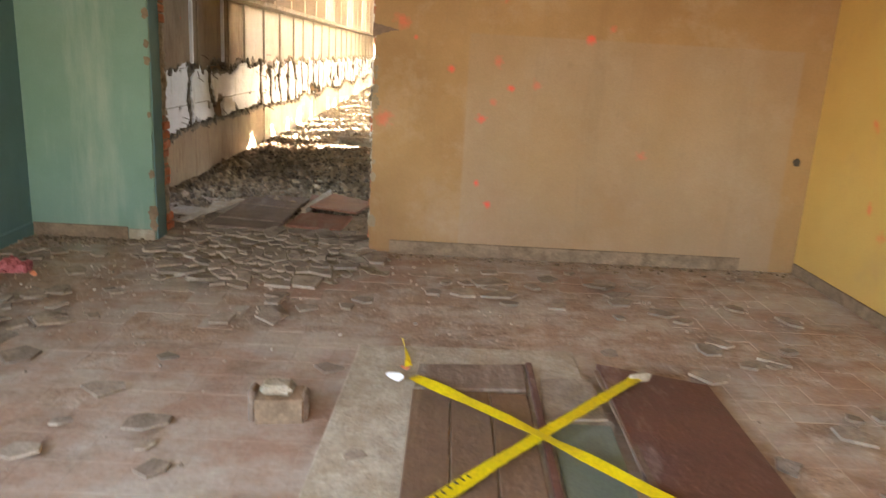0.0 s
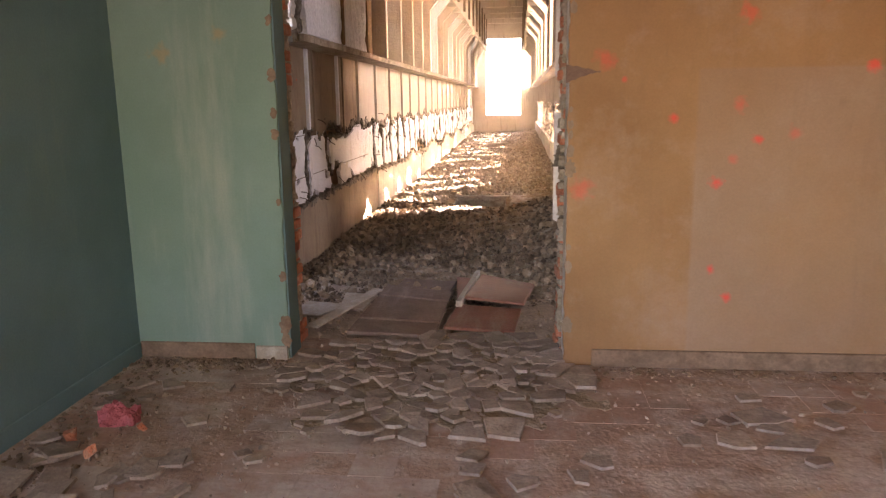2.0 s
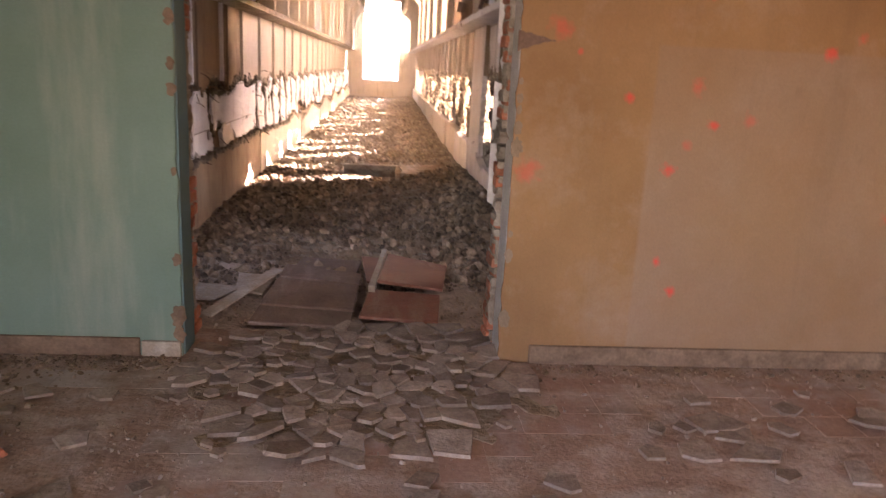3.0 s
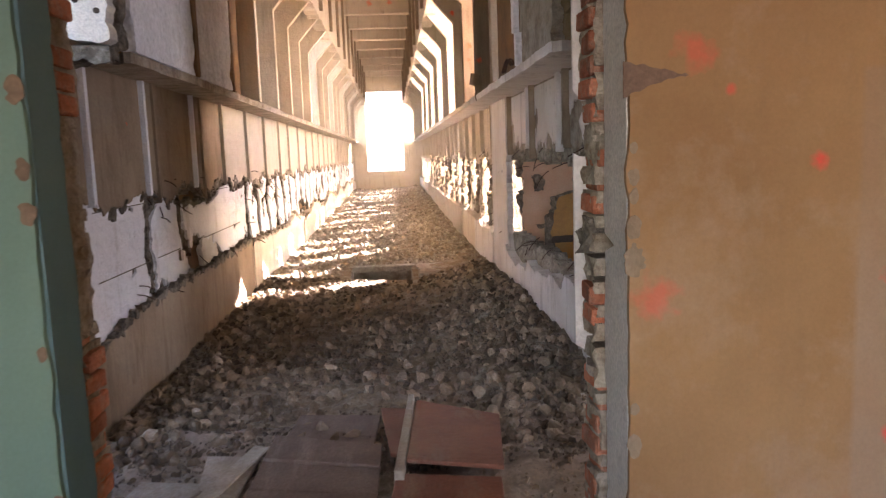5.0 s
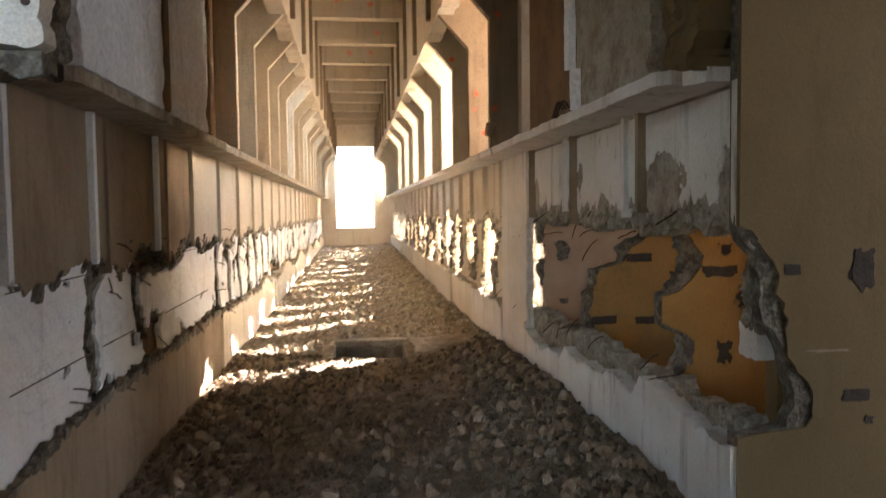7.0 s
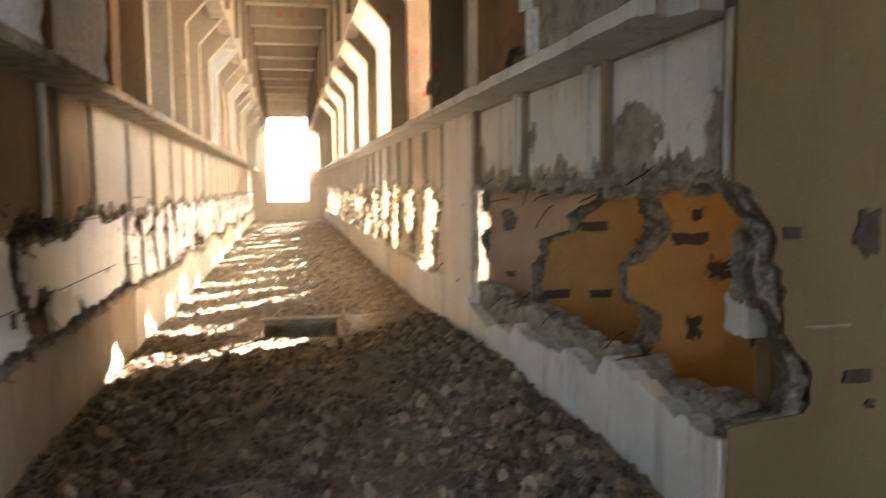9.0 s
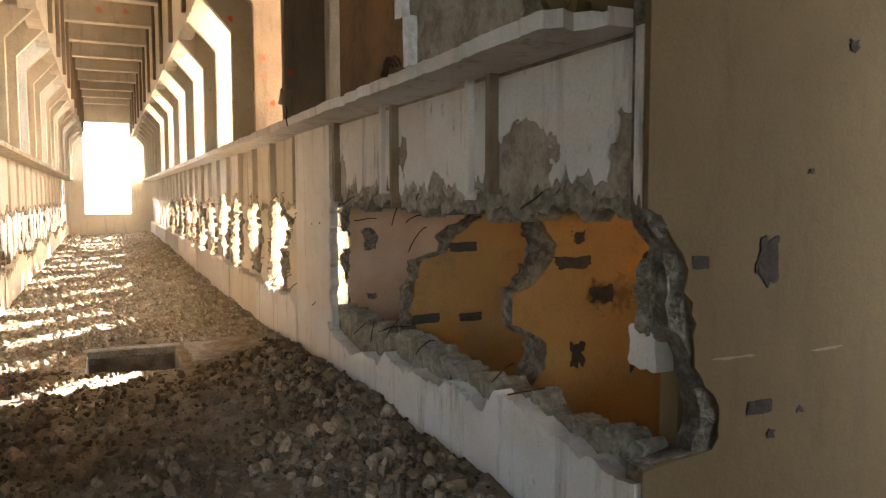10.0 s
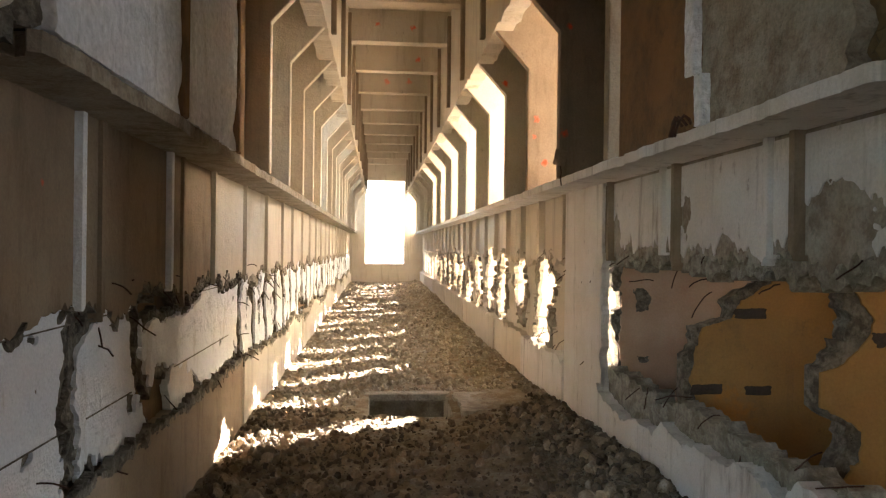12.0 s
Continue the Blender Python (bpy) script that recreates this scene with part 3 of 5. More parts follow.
for n, (a, b, c) in enumerate(((7.48, 13.0, 0.022), (13.0, 20.0, 0.04), (20.0, Y1, 0.07))):
    # Ragged strip whose dark colour stands for the shadow below the niches.
    structure(f"wall_break_left_{n + 1}", sheet("x", a, b, 0.95, 1.65, c, lambda u, v: (0.025 if u > 11 else 0.0) - abs(v - niche_low_left(u) + 0.02) + 0.045 * fz(u, v, 5, 55) + 0.04 * fz(u, v, 19, 56), -3.083, -3.166, lambda u, v: 0.02 * fz(u, v, 12, 57)), M["broken"] if a < 13 else M["concrete"], "ragged break under the niches, coloured for the gap's shadow")
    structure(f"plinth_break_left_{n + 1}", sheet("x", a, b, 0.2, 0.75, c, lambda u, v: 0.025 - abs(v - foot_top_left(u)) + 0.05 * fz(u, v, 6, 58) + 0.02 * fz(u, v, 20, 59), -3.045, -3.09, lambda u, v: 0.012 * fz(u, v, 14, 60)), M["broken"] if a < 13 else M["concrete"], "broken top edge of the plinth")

# ---- the passage: right side ----
def right_hole(u, v):
    """Positive inside the big breach of the first bay."""
    top = 1.46 + jag(u, 61, 0.05)
    low = 0.53 + jag(u, 62, 0.04)
    side = 12.45 + 0.05 * fz(0, v, 6, 63) - 0.25 * max(0, (0.8 - v))
    return min(top - v, v - low, side - u)


# the cross walls behind the breach, broken through one behind the other
EDGE_1 = ((0.38, -0.2), (0.46, 0.19), (0.50, 0.35), (0.62, 0.42), (0.73, 0.40), (0.82, 0.26), (0.86, 0.13), (0.98, 0.13), (1.02, 0.30), (1.14, 0.42), (1.24, 0.46), (1.35, 0.39), (1.47, 0.26), (1.62, -0.2))
EDGE_2 = ((0.40, 0.30), (0.56, 0.27), (0.70, 0.24), (0.87, 0.30), (1.04, 0.34), (1.10, 0.54), (1.22, 0.60), (1.34, 0.80), (1.5, 0.90), (1.6, 0.2))
FIN_Y = (9.28, 10.80, 12.10)


def fin_edge(n, v):
    if n == 2:
        return 0.20
    pts = (EDGE_1, EDGE_2)[n]
    return profile(pts, v) if pts[0][0] < v < pts[-1][0] else -0.2


def fin_slits(u, v):
    f = max(abs(u - 0.165) / 0.032, abs(v - 1.13) / 0.07) - 1 + 0.25 * nz(u, v, 18, 4)
    f = min(f, math.hypot((u - 0.135 - 0.22 * max(0, 0.72 - v)) / 0.045, (v - 0.69) / 0.13) - 1 + 0.3 * nz(u, v, 16, 3))
    return min(f, math.hypot(u - 0.385, v - 1.13) / 0.012 - 1)


bay_fins = []
for n, y in enumerate(FIN_Y):
    x0 = 0.207 if n < 2 else 0.075
    paint = structure(f"wall_bay_{n + 1}", sheet("y", x0, 2.0, -0.5, LEDGE, 0.02, lambda u, v: min(u - fin_edge(n, v) + 0.03 * fz(u, v, 6, 66 + n) + 0.02 * fz(u, v, 20, 67 + n), fin_slits(u, v) if n == 2 else 1), y, y + 0.012), M["ochre"] if n < 2 else M["pink_paint"], "ochre painted cross wall with a ragged hole" if n < 2 else "faded pink painted cross wall with daylight slits")
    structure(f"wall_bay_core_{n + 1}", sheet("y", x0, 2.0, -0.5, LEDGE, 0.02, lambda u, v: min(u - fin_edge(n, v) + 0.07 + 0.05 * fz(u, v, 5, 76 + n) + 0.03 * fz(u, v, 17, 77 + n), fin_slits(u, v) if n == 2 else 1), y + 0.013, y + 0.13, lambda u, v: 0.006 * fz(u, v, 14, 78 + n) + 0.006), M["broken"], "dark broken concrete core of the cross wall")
    bay_fins.append(paint)
# Unseen outer wall; its slots are sized to light the bays without sun.
bw = bmesh.new()
for q in ((Y0 + 0.201, 12.23, -0.5, 1.74), (Y0 + 0.201, 12.23, 2.0, LEDGE), (Y0 + 0.201, 8.4, 1.74, 2.0), (9.26, 9.43, 1.74, 2.0), (10.25, 10.95, 1.74, 2.0), (11.6, 12.23, 1.74, 2.0)):
    box(2.0, 2.15, q[0], q[1], q[2], q[3], bm=bw)
structure("wall_bay_outer", bw, M["ochre"], "unseen ochre outer wall of the bays, slots added for light")
structure("floor_bay", box(0.245, 2.0, Y0 + 0.201, 12.1, -0.5, 0.02), M["earth"], "dusty floor of the bays behind the breach")
structure("ceiling_bay", box(0.402, 2.15, Y0 + 0.201, 12.23, LEDGE + 0.001, LEDGE + 0.06), M["concrete"], "concrete slab over the bays")
structure("wall_breach_rim", sheet("x", Y0 + 0.102, 12.8, 0.2, 1.9, 0.025, lambda u, v: -right_hole(u, v) + 0.03 + 0.05 * fz(u, v, 7, 70), 0.07, 0.205, lambda u, v: 0.02 * fz(u, v, 10, 71)), M["rough_grey"], "rough grey concrete rim of the breach")


FOOT_R = ((7.9, 0.47), (8.4, 0.49), (8.66, 0.52), (8.96, 0.57), (9.08, 0.55), (9.18, 0.44), (9.42, 0.46), (9.62, 0.50), (9.72, 0.42), (10.1, 0.43), (10.5, 0.41), (10.6, 0.45), (10.75, 0.36), (11.1, 0.34), (11.4, 0.30), (11.75, 0.35), (12.1, 0.42))


def foot_top_right(u):
    if u < 12.0:
        return profile(FOOT_R, u) + jag(u, 81, 0.03)
    return 0.45 + jag(u, 82, 0.06)


structure("wall_grey_patch", sheet("x", 10.45, 11.45, 0.40, 0.90, 0.02, lambda u, v: (1 - math.hypot((u - 10.95) / 0.34, (v - 0.635 + 0.1 * (u - 10.95)) / 0.165)) * 0.16 + 0.03 * fz(u, v, 7, 33), -3.103, -3.150), M["plaster_grey"], "smooth grey concrete patch in the broken panel")
structure("plinth_right_1", sheet("x", Y0 + 0.01, 12.05, -0.5, 0.7, 0.025, lambda u, v: foot_top_right(u) - v, -0.03, 0.069), M["wall_white"], "white painted low plinth with a ragged top")
structure("wall_pier_right", sheet("x", 11.95, 13.2, -0.5, LEDGE, 0.03, lambda u, v: min(u - 12.0 - 0.06 * fz(0, v, 5, 84) * (0.4 < v < 1.6), 1), 0.0, 0.068), M["wall_white"], "smudged pale painted pier")


def niche_low_right(u):
    return 1.46 + jag(u, 91, 0.07) + 0.06 * abs(math.sin(u * 4.2))


FLAKES = ((8.95, 1.66, 0.30, 0.19), (8.20, 1.52, 0.09, 0.34), (9.92, 1.50, 0.14, 0.16), (10.45, 1.75, 0.06, 0.13), (11.78, 1.62, 0.13, 0.20), (11.1, 1.48, 0.3, 0.09), (9.33, 1.55, 0.04, 0.10))


def flaked(u, v):
    """Negative where the paint has come off."""
    f = min((math.hypot((u - a) / ra, (v - c) / rc) - 1) * min(ra, rc) for a, c, ra, rc in FLAKES)
    return f + 0.045 * fz(u, v, 8, 97) + 0.02 * fz(u, v, 25, 98)


ribs_right = [8.104, 9.19, 9.42, 10.54, 10.74, 11.87, 12.05]
for n, (a, b) in enumerate(zip(ribs_right, ribs_right[1:])):
    narrow = b - a < 0.3
    structure(f"wall_niche_right_{n + 1}", sheet("x", a, b, 1.2, LEDGE, 0.025, lambda u, v: v - niche_low_right(u) - 0.02, 0.035 if narrow else 0.055, 0.069), M["concrete"], "bare grey concrete showing under flaked paint")
    gap = 0.03
    structure(f"wall_paint_right_{n + 1}", sheet("x", a + gap, b - gap, 1.3, LEDGE - 0.02, 0.02, lambda u, v: min(v - niche_low_right(u) - 0.05 - 0.12 * abs(fz(u, 0, 6, 95)), flaked(u, v)), 0.028 if narrow else 0.047, 0.034 if narrow else 0.054), M["wall_white"] if a < 11 else M["gold"], "old white paint flaking from the niche under the ledge")
for n, a in enumerate((8.06, 9.19, 9.42, 10.54, 10.74, 11.87)):
    structure(f"trim_rib_right_{n + 1}", sheet("x", a - 0.025, a + 0.02, 1.3, LEDGE, 0.015, lambda u, v: v - niche_low_right(u) + 0.03 * nz(u, v, 20, n), 0.0, 0.069), M["wall_white"] if n % 2 == 0 else M["brown"], "upright rib under the ledge")

HOLES = [14.40 + BAY * i for i in range(17)]


def right_far(u, v):
    """The wall farther in: breaches between plinth and niche, with slits above."""
    f = 1.0
    for q in HOLES:
        if abs(q - u) > 1.2:
            continue
        r = random.Random(int(q * 100))
        for _ in range(3):
            cu, cv, ru, rv = q + r.uniform(-0.2, 0.2), r.uniform(0.62, 1.2), r.uniform(0.20, 0.34), r.uniform(0.24, 0.38)
            f = min(f, (math.hypot((u - cu) / ru, (v - cv) / rv) - 1) * 0.2 + 0.10 * fz(u, v, 6, 104))
        slit = r.uniform(0.3, 0.5)
        f = min(f, max(abs(u - q - slit) / 0.03, abs(v - 1.7) / 0.33) * 0.1 - 0.1)
    return f


for n, (a, b, c) in enumerate(((13.2, 18.0, 0.03), (18.0, Y1, 0.05))):
    structure(f"wall_breached_right_{n + 1}", sheet("x", a, b, -0.5, LEDGE, c, right_far, 0.09, 0.24), M["cream"], "cream concrete wall with breaches open to daylight")
    structure(f"wall_niche_far_right_{n + 1}", sheet("x", a, b, 1.2, LEDGE, c, lambda u, v: min(v - 1.40 - jag(u, 105, 0.08), right_far(u, v), abs(((u - 13.2) % 1.1) - 0.08) - 0.045), 0.05, 0.089), M["cream"], "cream niche panels between upright ribs")
for n, (a, b, c) in enumerate(((13.22, 18.0, 0.025), (18.0, 30.0, 0.05))):
    structure(f"wall_breach_rims_{n + 1}", sheet("x", a, b, 0.35, 1.55, c, lambda u, v: min(right_far(u, v) - 0.005, 0.07 - right_far(u, v) + 0.08 * fz(u, v, 5, 107) + 0.03 * fz(u, v, 16, 108)), 0.045, 0.089, lambda u, v: 0.03 * fz(u, v, 9, 109)), M["concrete"], "crumbled rims of the far breaches")
structure("trim_ribs_far", sheet("x", 13.2, Y1, 1.3, LEDGE, 0.04, lambda u, v: min(0.03 - abs(((u - 13.2) % 1.1) - 0.16), v - 1.42 - jag(u, 106, 0.07)), 0.0, 0.049), M["cream"], "upright ribs under the ledge farther in")
for n in range(18):
    y = 13.75 + BAY * n
    structure(f"wall_bay_far_{n + 1}", box(0.242, 1.0, y, y + 0.13, -0.6, LEDGE, 0.01), M["cream"], "cream concrete cross wall behind the breaches")
foot_cuts = [13.2, 15.35, 17.6, 19.8, 22.0, 24.2, 26.4, 28.6, 30.8, 33.0, 35.2, Y1]
for n, (a, b) in enumerate(zip(foot_cuts, foot_cuts[1:])):
    structure(f"plinth_right_{n + 2}", sheet("x", a + 0.012, b - 0.012, -0.5, 0.7, 0.03 if a < 17 else 0.05, lambda u, v: foot_top_right(u) - v, -0.02 + 0.02 * (n % 2), 0.089), M["wall_white"] if n < 1 else M["cream"], "low plinth with a ragged top")

# ---- ledges, fins, beams and roof ----
structure("ledge_left", sheet("z", -3.40, -2.70, 8.13, Y1, 0.035, lambda u, v: -2.785 - u + jag(v, 111, 0.012) - 0.03 * max(0, fz(v, 0, 2.2, 112)) + min(0, 3 * (v - 8.27 + 0.10 * fz(u, 0, 6, 115))), LEDGE, LEDGE + 0.065), M["concrete"], "chipped concrete ledge with worn front edge")
structure("ledge_right", sheet("z", -0.40, 0.40, 8.102, Y1, 0.035, lambda u, v: u + 0.285 + jag(v, 113, 0.012) - 0.03 * max(0, fz(v, 0, 2.2, 114)) + min(0, 2.5 * (v - 8.24 + 0.15 * fz(u, 0, 5, 116))) * (u < -0.1), LEDGE, LEDGE + 0.065), M["wall_white"], "chipped pale concrete ledge with worn front edge")

LB = LEDGE + 0.069
N_FINS = 21


def fin_mesh(side):
    """A thin upright fin with a splayed head, seen across the passage; side 1 is the right one."""
    cx = (WL + WR) / 2
    hw = 1.245
    # The 2 m outward depth is unseen, set to stop sun between fins.
    prof = [(hw, LB), (hw, 3.46), (hw - 0.35, 3.85), (hw - 0.35, ROOF), (hw + 2.0, ROOF), (hw + 2.0, LB)]
    bm = bmesh.new()
    a = [bm.verts.new((cx + side * x, 0, z)) for x, z in prof]
    b = [bm.verts.new((cx + side * x, 0.1, z)) for x, z in prof]
    bm.faces.new(a), bm.faces.new(b[::-1])
    for i in range(len(prof)):
        j = (i + 1) % len(prof)
        bm.faces.new((a[j], a[i], b[i], b[j]))
    bmesh.ops.recalc_face_normals(bm, faces=bm.faces)
    bmesh.ops.bevel(bm, geom=[e for e in bm.edges], offset=0.008, segments=1, affect="EDGES")
    return mesh_of(bm, "fin")


for side, label in ((1, "right"), (-1, "left")):
    me = fin_mesh(side)
    # Nearest fins take browner copies: the closed bays' shade as colour.
    shade_me, half_shade_me = me.copy(), me.copy()
    me.materials.append(M["cream"]), shade_me.materials.append(M["dark_brown"]), half_shade_me.materials.append(M["brown"] if side > 0 else M["cream"])
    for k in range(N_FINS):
        ob = new("fin_" + label, shade_me if k == 0 or (side < 0 and k == 1) else half_shade_me if k in (1, 2, 3) else me)
        ob.location.y = FIN0 + BAY * k + (0.05 if side < 0 else 0)
        tagged(ob, "cream concrete fin with a splayed head on the ledge, browned near for shade", "fin", "fins along the passage", "structure")

# infill between the fins
structure("wall_infill_left_1", sheet("x", 8.18, 9.66, LB, ROOF, 0.04, lambda u, v: min(u - 8.25 - 0.05 * fz(0, v, 5, 120), 9.64 - u - 0.06 * max(0, 1 - abs(v - 2.24) / 0.1)), -2.785, -2.86, lambda u, v: 0.014 * fz(u, v * 0.4, 9, 121)), M["white_rough"], "rough white rendered infill panel above the ledge")
structure("wall_infill_left_2", sheet("x", 9.66, 11.03, LB, ROOF, 0.04, lambda u, v: 11.0 - u - 0.10 * max(0, 1 - abs(v - 2.3) / 0.22) + 0.02 * fz(u, v, 8, 3), -2.785, -2.86, lambda u, v: 0.014 * fz(u, v * 0.4, 9, 122)), M["white_rough"], "rough white rendered infill panel, chipped at its foot")
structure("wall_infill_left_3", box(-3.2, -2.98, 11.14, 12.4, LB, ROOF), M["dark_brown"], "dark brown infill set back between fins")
structure("wall_infill_left_0", sheet("x", 8.13, 8.32, LB, ROOF, 0.03, lambda u, v: 0.06 + 0.15 * fz(u, v, 4, 125), -2.83, -2.99, lambda u, v: 0.04 * fz(u, v, 9, 126)), M["broken"], "broken concrete where the infill meets the cross wall")
structure("wall_infill_right_1", sheet("x", 8.40, 9.6, LB, ROOF, 0.04, lambda u, v: u - 8.45 - 0.08 * fz(0, v, 5, 130), -0.24, -0.15, lambda u, v: 0.008 * fz(u, v * 0.5, 9, 131)), M["concrete"], "grey concrete infill panel above the ledge")
structure("trim_post_right", sheet("x", 9.47, 9.70, LB, ROOF, 0.018, lambda u, v: (min(u - 9.595, 9.695 - u) if v > 2.43 + 0.03 * nz(u, v, 20, 2) else min(u - 9.49, 9.57 - u)) + 0.012 * fz(u, v, 9, 3), -0.288, -0.242), M["white_rough"], "chipped white rendered edge with a step above the ledge")
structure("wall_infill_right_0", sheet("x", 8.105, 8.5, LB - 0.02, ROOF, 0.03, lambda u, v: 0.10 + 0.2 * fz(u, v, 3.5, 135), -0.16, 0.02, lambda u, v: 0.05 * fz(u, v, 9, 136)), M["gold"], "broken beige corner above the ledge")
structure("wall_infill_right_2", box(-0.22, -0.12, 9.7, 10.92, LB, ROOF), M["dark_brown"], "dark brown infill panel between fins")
# Out of view; reaches the roof to block sun slits on the left.
structure("wall_infill_right_3", box(0.30, 0.40, 11.09, 12.36, LB, ROOF), M["brown"], "unseen brown panel added to keep sun out of the bay")
structure("wall_infill_left_4", box(-3.45, -3.3, 12.4, 16.6, LB, ROOF), M["cream"], "unseen cream panel behind the fins, closing a bay to light")
# Unseen panels: which bays stay open sets the skylight let in.
for k in range(2, N_FINS - 1):
    y = FIN0 + BAY * k
    if k > 2 and (k % 2 or k > 13):
        structure(f"wall_outer_upper_right_{k}", box(0.35, 0.43, y + 0.102, y + BAY - 0.002, LB, ROOF), M["cream"], "unseen cream panel behind the fins, closing a bay to light")
    if k > 4 and k % 3:
        structure(f"wall_outer_upper_left_{k}", box(-3.48, -3.4, y + 0.152, y + BAY + 0.048, LB, ROOF), M["cream"], "unseen cream panel behind the fins, closing a bay to light")
# Unseen outer walls, added to close gaps to the sky.
structure("wall_outer_upper_right", box(0.46, 0.6, Y0 + 0.102, 9.6, LB, ROOF), M["cream"], "cream outer wall above the ledge")
structure("wall_outer_upper_left", box(-3.66, -3.5, Y0 + 0.122, 16.6, LB, ROOF), M["cream"], "cream outer wall above the ledge")
structure("beam_right", sheet("x", 8.1, Y1, 3.6, ROOF, 0.09, lambda u, v: v - 3.84 - jag(u, 141, 0.05), -0.65, -0.45), M["cream"], "long concrete beam with a ragged lower edge")
structure("beam_left", sheet("x", 8.1, Y1, 3.6, ROOF, 0.09, lambda u, v: v - 3.84 - jag(u, 142, 0.05), -2.40, -2.60), M["cream"], "long concrete beam with a ragged lower edge")
k, y = 0, 10.3
while y < Y1 - 0.5:
    structure(f"beam_cross_{k + 1}", box(-2.398, -0.652, y, y + 0.24, 5.05, ROOF, 0.01), M["cream"], "cream concrete cross beam under the roof")
    for sx in (-2.40, -0.65):
        d = 0.06 if sx < -1 else -0.06
        structure(f"pilaster_{k + 1}_{'a' if d > 0 else 'b'}", box(min(sx, sx + d), max(sx, sx + d), y - 0.1, y - 0.004, 3.95, 5.5, 0.006), M["brown"], "narrow upright strip on the long beam")
    k, y = k + 1, y + 2.1
structure("ceiling", box(-5.2, 4.6, YB - 0.3, Y1 + 0.3, ROOF, ROOF + 0.2), M["cream"], "cream concrete roof slab")
fw = bmesh.new()
for b in ((-3.6, -2.44, -0.5, ROOF), (-0.74, 0.6, -0.5, ROOF), (-2.44, -0.74, -0.5, 0.78), (-2.44, -0.74, 4.42, ROOF)):
    box(b[0], b[1], Y1, Y1 + 0.25, b[2], b[3], bm=fw)
structure("wall_end", fw, M["cream"], "cream end wall with a tall open doorway above a sill")

# Added blocker, out of view: stops sun entering by the far doorway.
structure("wall_outside", box(-0.45, -0.2, Y1 + 0.26, 45.0, -0.62, ROOF), M["cream"], "unseen wall added to keep sun off the far doorway")

# ---- ground ----
PIT = (-1.92, -1.08, 13.42, 14.30)


def smooth(a, b, x):
    t = min(1, max(0, (x - a) / (b - a)))
    return t * t * (3 - 2 * t)


def ground_z(x, y):
    z = -0.03 - 0.09 * smooth(6.6, 8.4, y)
    near = smooth(7.2, 8.8, y) * (1 - 0.75 * smooth(11.0, 16.0, y))
    z += near * 0.24 * smooth(-1.3, -0.1, x) + near * 0.05 * smooth(-2.3, -3.0, x)
    z += 0.035 * fz(x, y, 1.3, 150) * smooth(6.4, 7.6, y)
    z += 0.10 * smooth(18, 38, y)
    return z


def ground_mesh(x0, x1, y0, y1, c):
    nx, ny = int((x1 - x0) / c), int((y1 - y0) / c)
    verts = [(x0 + (x1 - x0) * i / nx, y0 + (y1 - y0) * j / ny, 0) for j in range(ny + 1) for i in range(nx + 1)]
    verts = [(x, y, ground_z(x, y) + 0.02 * fz(x, y, 7, 151) + 0.012 * fz(x, y, 22, 152)) for x, y, _ in verts]
    faces = []
    for j in range(ny):
        for i in range(nx):
            a = j * (nx + 1) + i
            x, y, _ = verts[a]
            if PIT[0] - c < x < PIT[1] and PIT[2] - c < y < PIT[3]:
                continue
            faces.append((a, a + 1, a + nx + 2, a + nx + 1))
    me = bpy.data.meshes.new("ground")
    me.from_pydata(verts, [], faces)
    me.update()
    return me


structure("ground_near", ground_mesh(-4.8, 4.3, YB, 7.98, 0.06), M["lobby_dust"], "pale plaster dust and grit of the lobby floor", True)
structure("ground_passage", ground_mesh(-3.1, 0.1, 7.98, 38.6, 0.045), M["earth"], "earth and crushed rubble of the passage floor", True)
far = bmesh.new()
bmesh.ops.create_grid(far, x_segments=2, y_segments=2, size=2500)
for v in far.verts:
    v.co.z = -0.62
structure("ground", far, M["sand"], "pale dry ground outside")


def rock_verts(kind, seed):
    bm = bmesh.new()
    bmesh.ops.create_icosphere(bm, subdivisions=kind, radius=1.0)
    rnd = random.Random(seed)
    planes = [(Vector((rnd.gauss(0, 1), rnd.gauss(0, 1), rnd.gauss(0, 1))).normalized(), rnd.uniform(0.4, 0.72)) for _ in range(13)]
    for v in bm.verts:
        for nrm, d in planes:
            over = v.co.dot(nrm) - d
            if over > 0:
                v.co -= nrm * over
        v.co *= 1 + 0.12 * nz(v.co.x * 3, v.co.y * 3, 1, seed + v.co.z)
    vs = np.array([v.co[:] for v in bm.verts])
    fs = np.array([[v.index for v in f.verts] for f in bm.faces])
    bm.free()
    return vs, fs


FINE = [rock_verts(2, s) for s in range(10)]
COARSE = [rock_verts(1, s + 50) for s in range(8)]
rng = random.Random(5)


def turned(vs, size, r):
    q = Euler((r.uniform(0, 6.3), r.uniform(0, 6.3), r.uniform(0, 6.3))).to_matrix()
    return (vs * np.array([1, r.uniform(0.7, 1), r.uniform(0.5, 0.9)])) @ np.array(q).T * size


def clear(x, y):
    return not (PIT[0] - 0.12 < x < PIT[1] + 0.12 and PIT[2] - 0.12 < y < PIT[3] + 0.12) and not (-1.1 < x < -0.3 and 13.2 < y < 14.3)


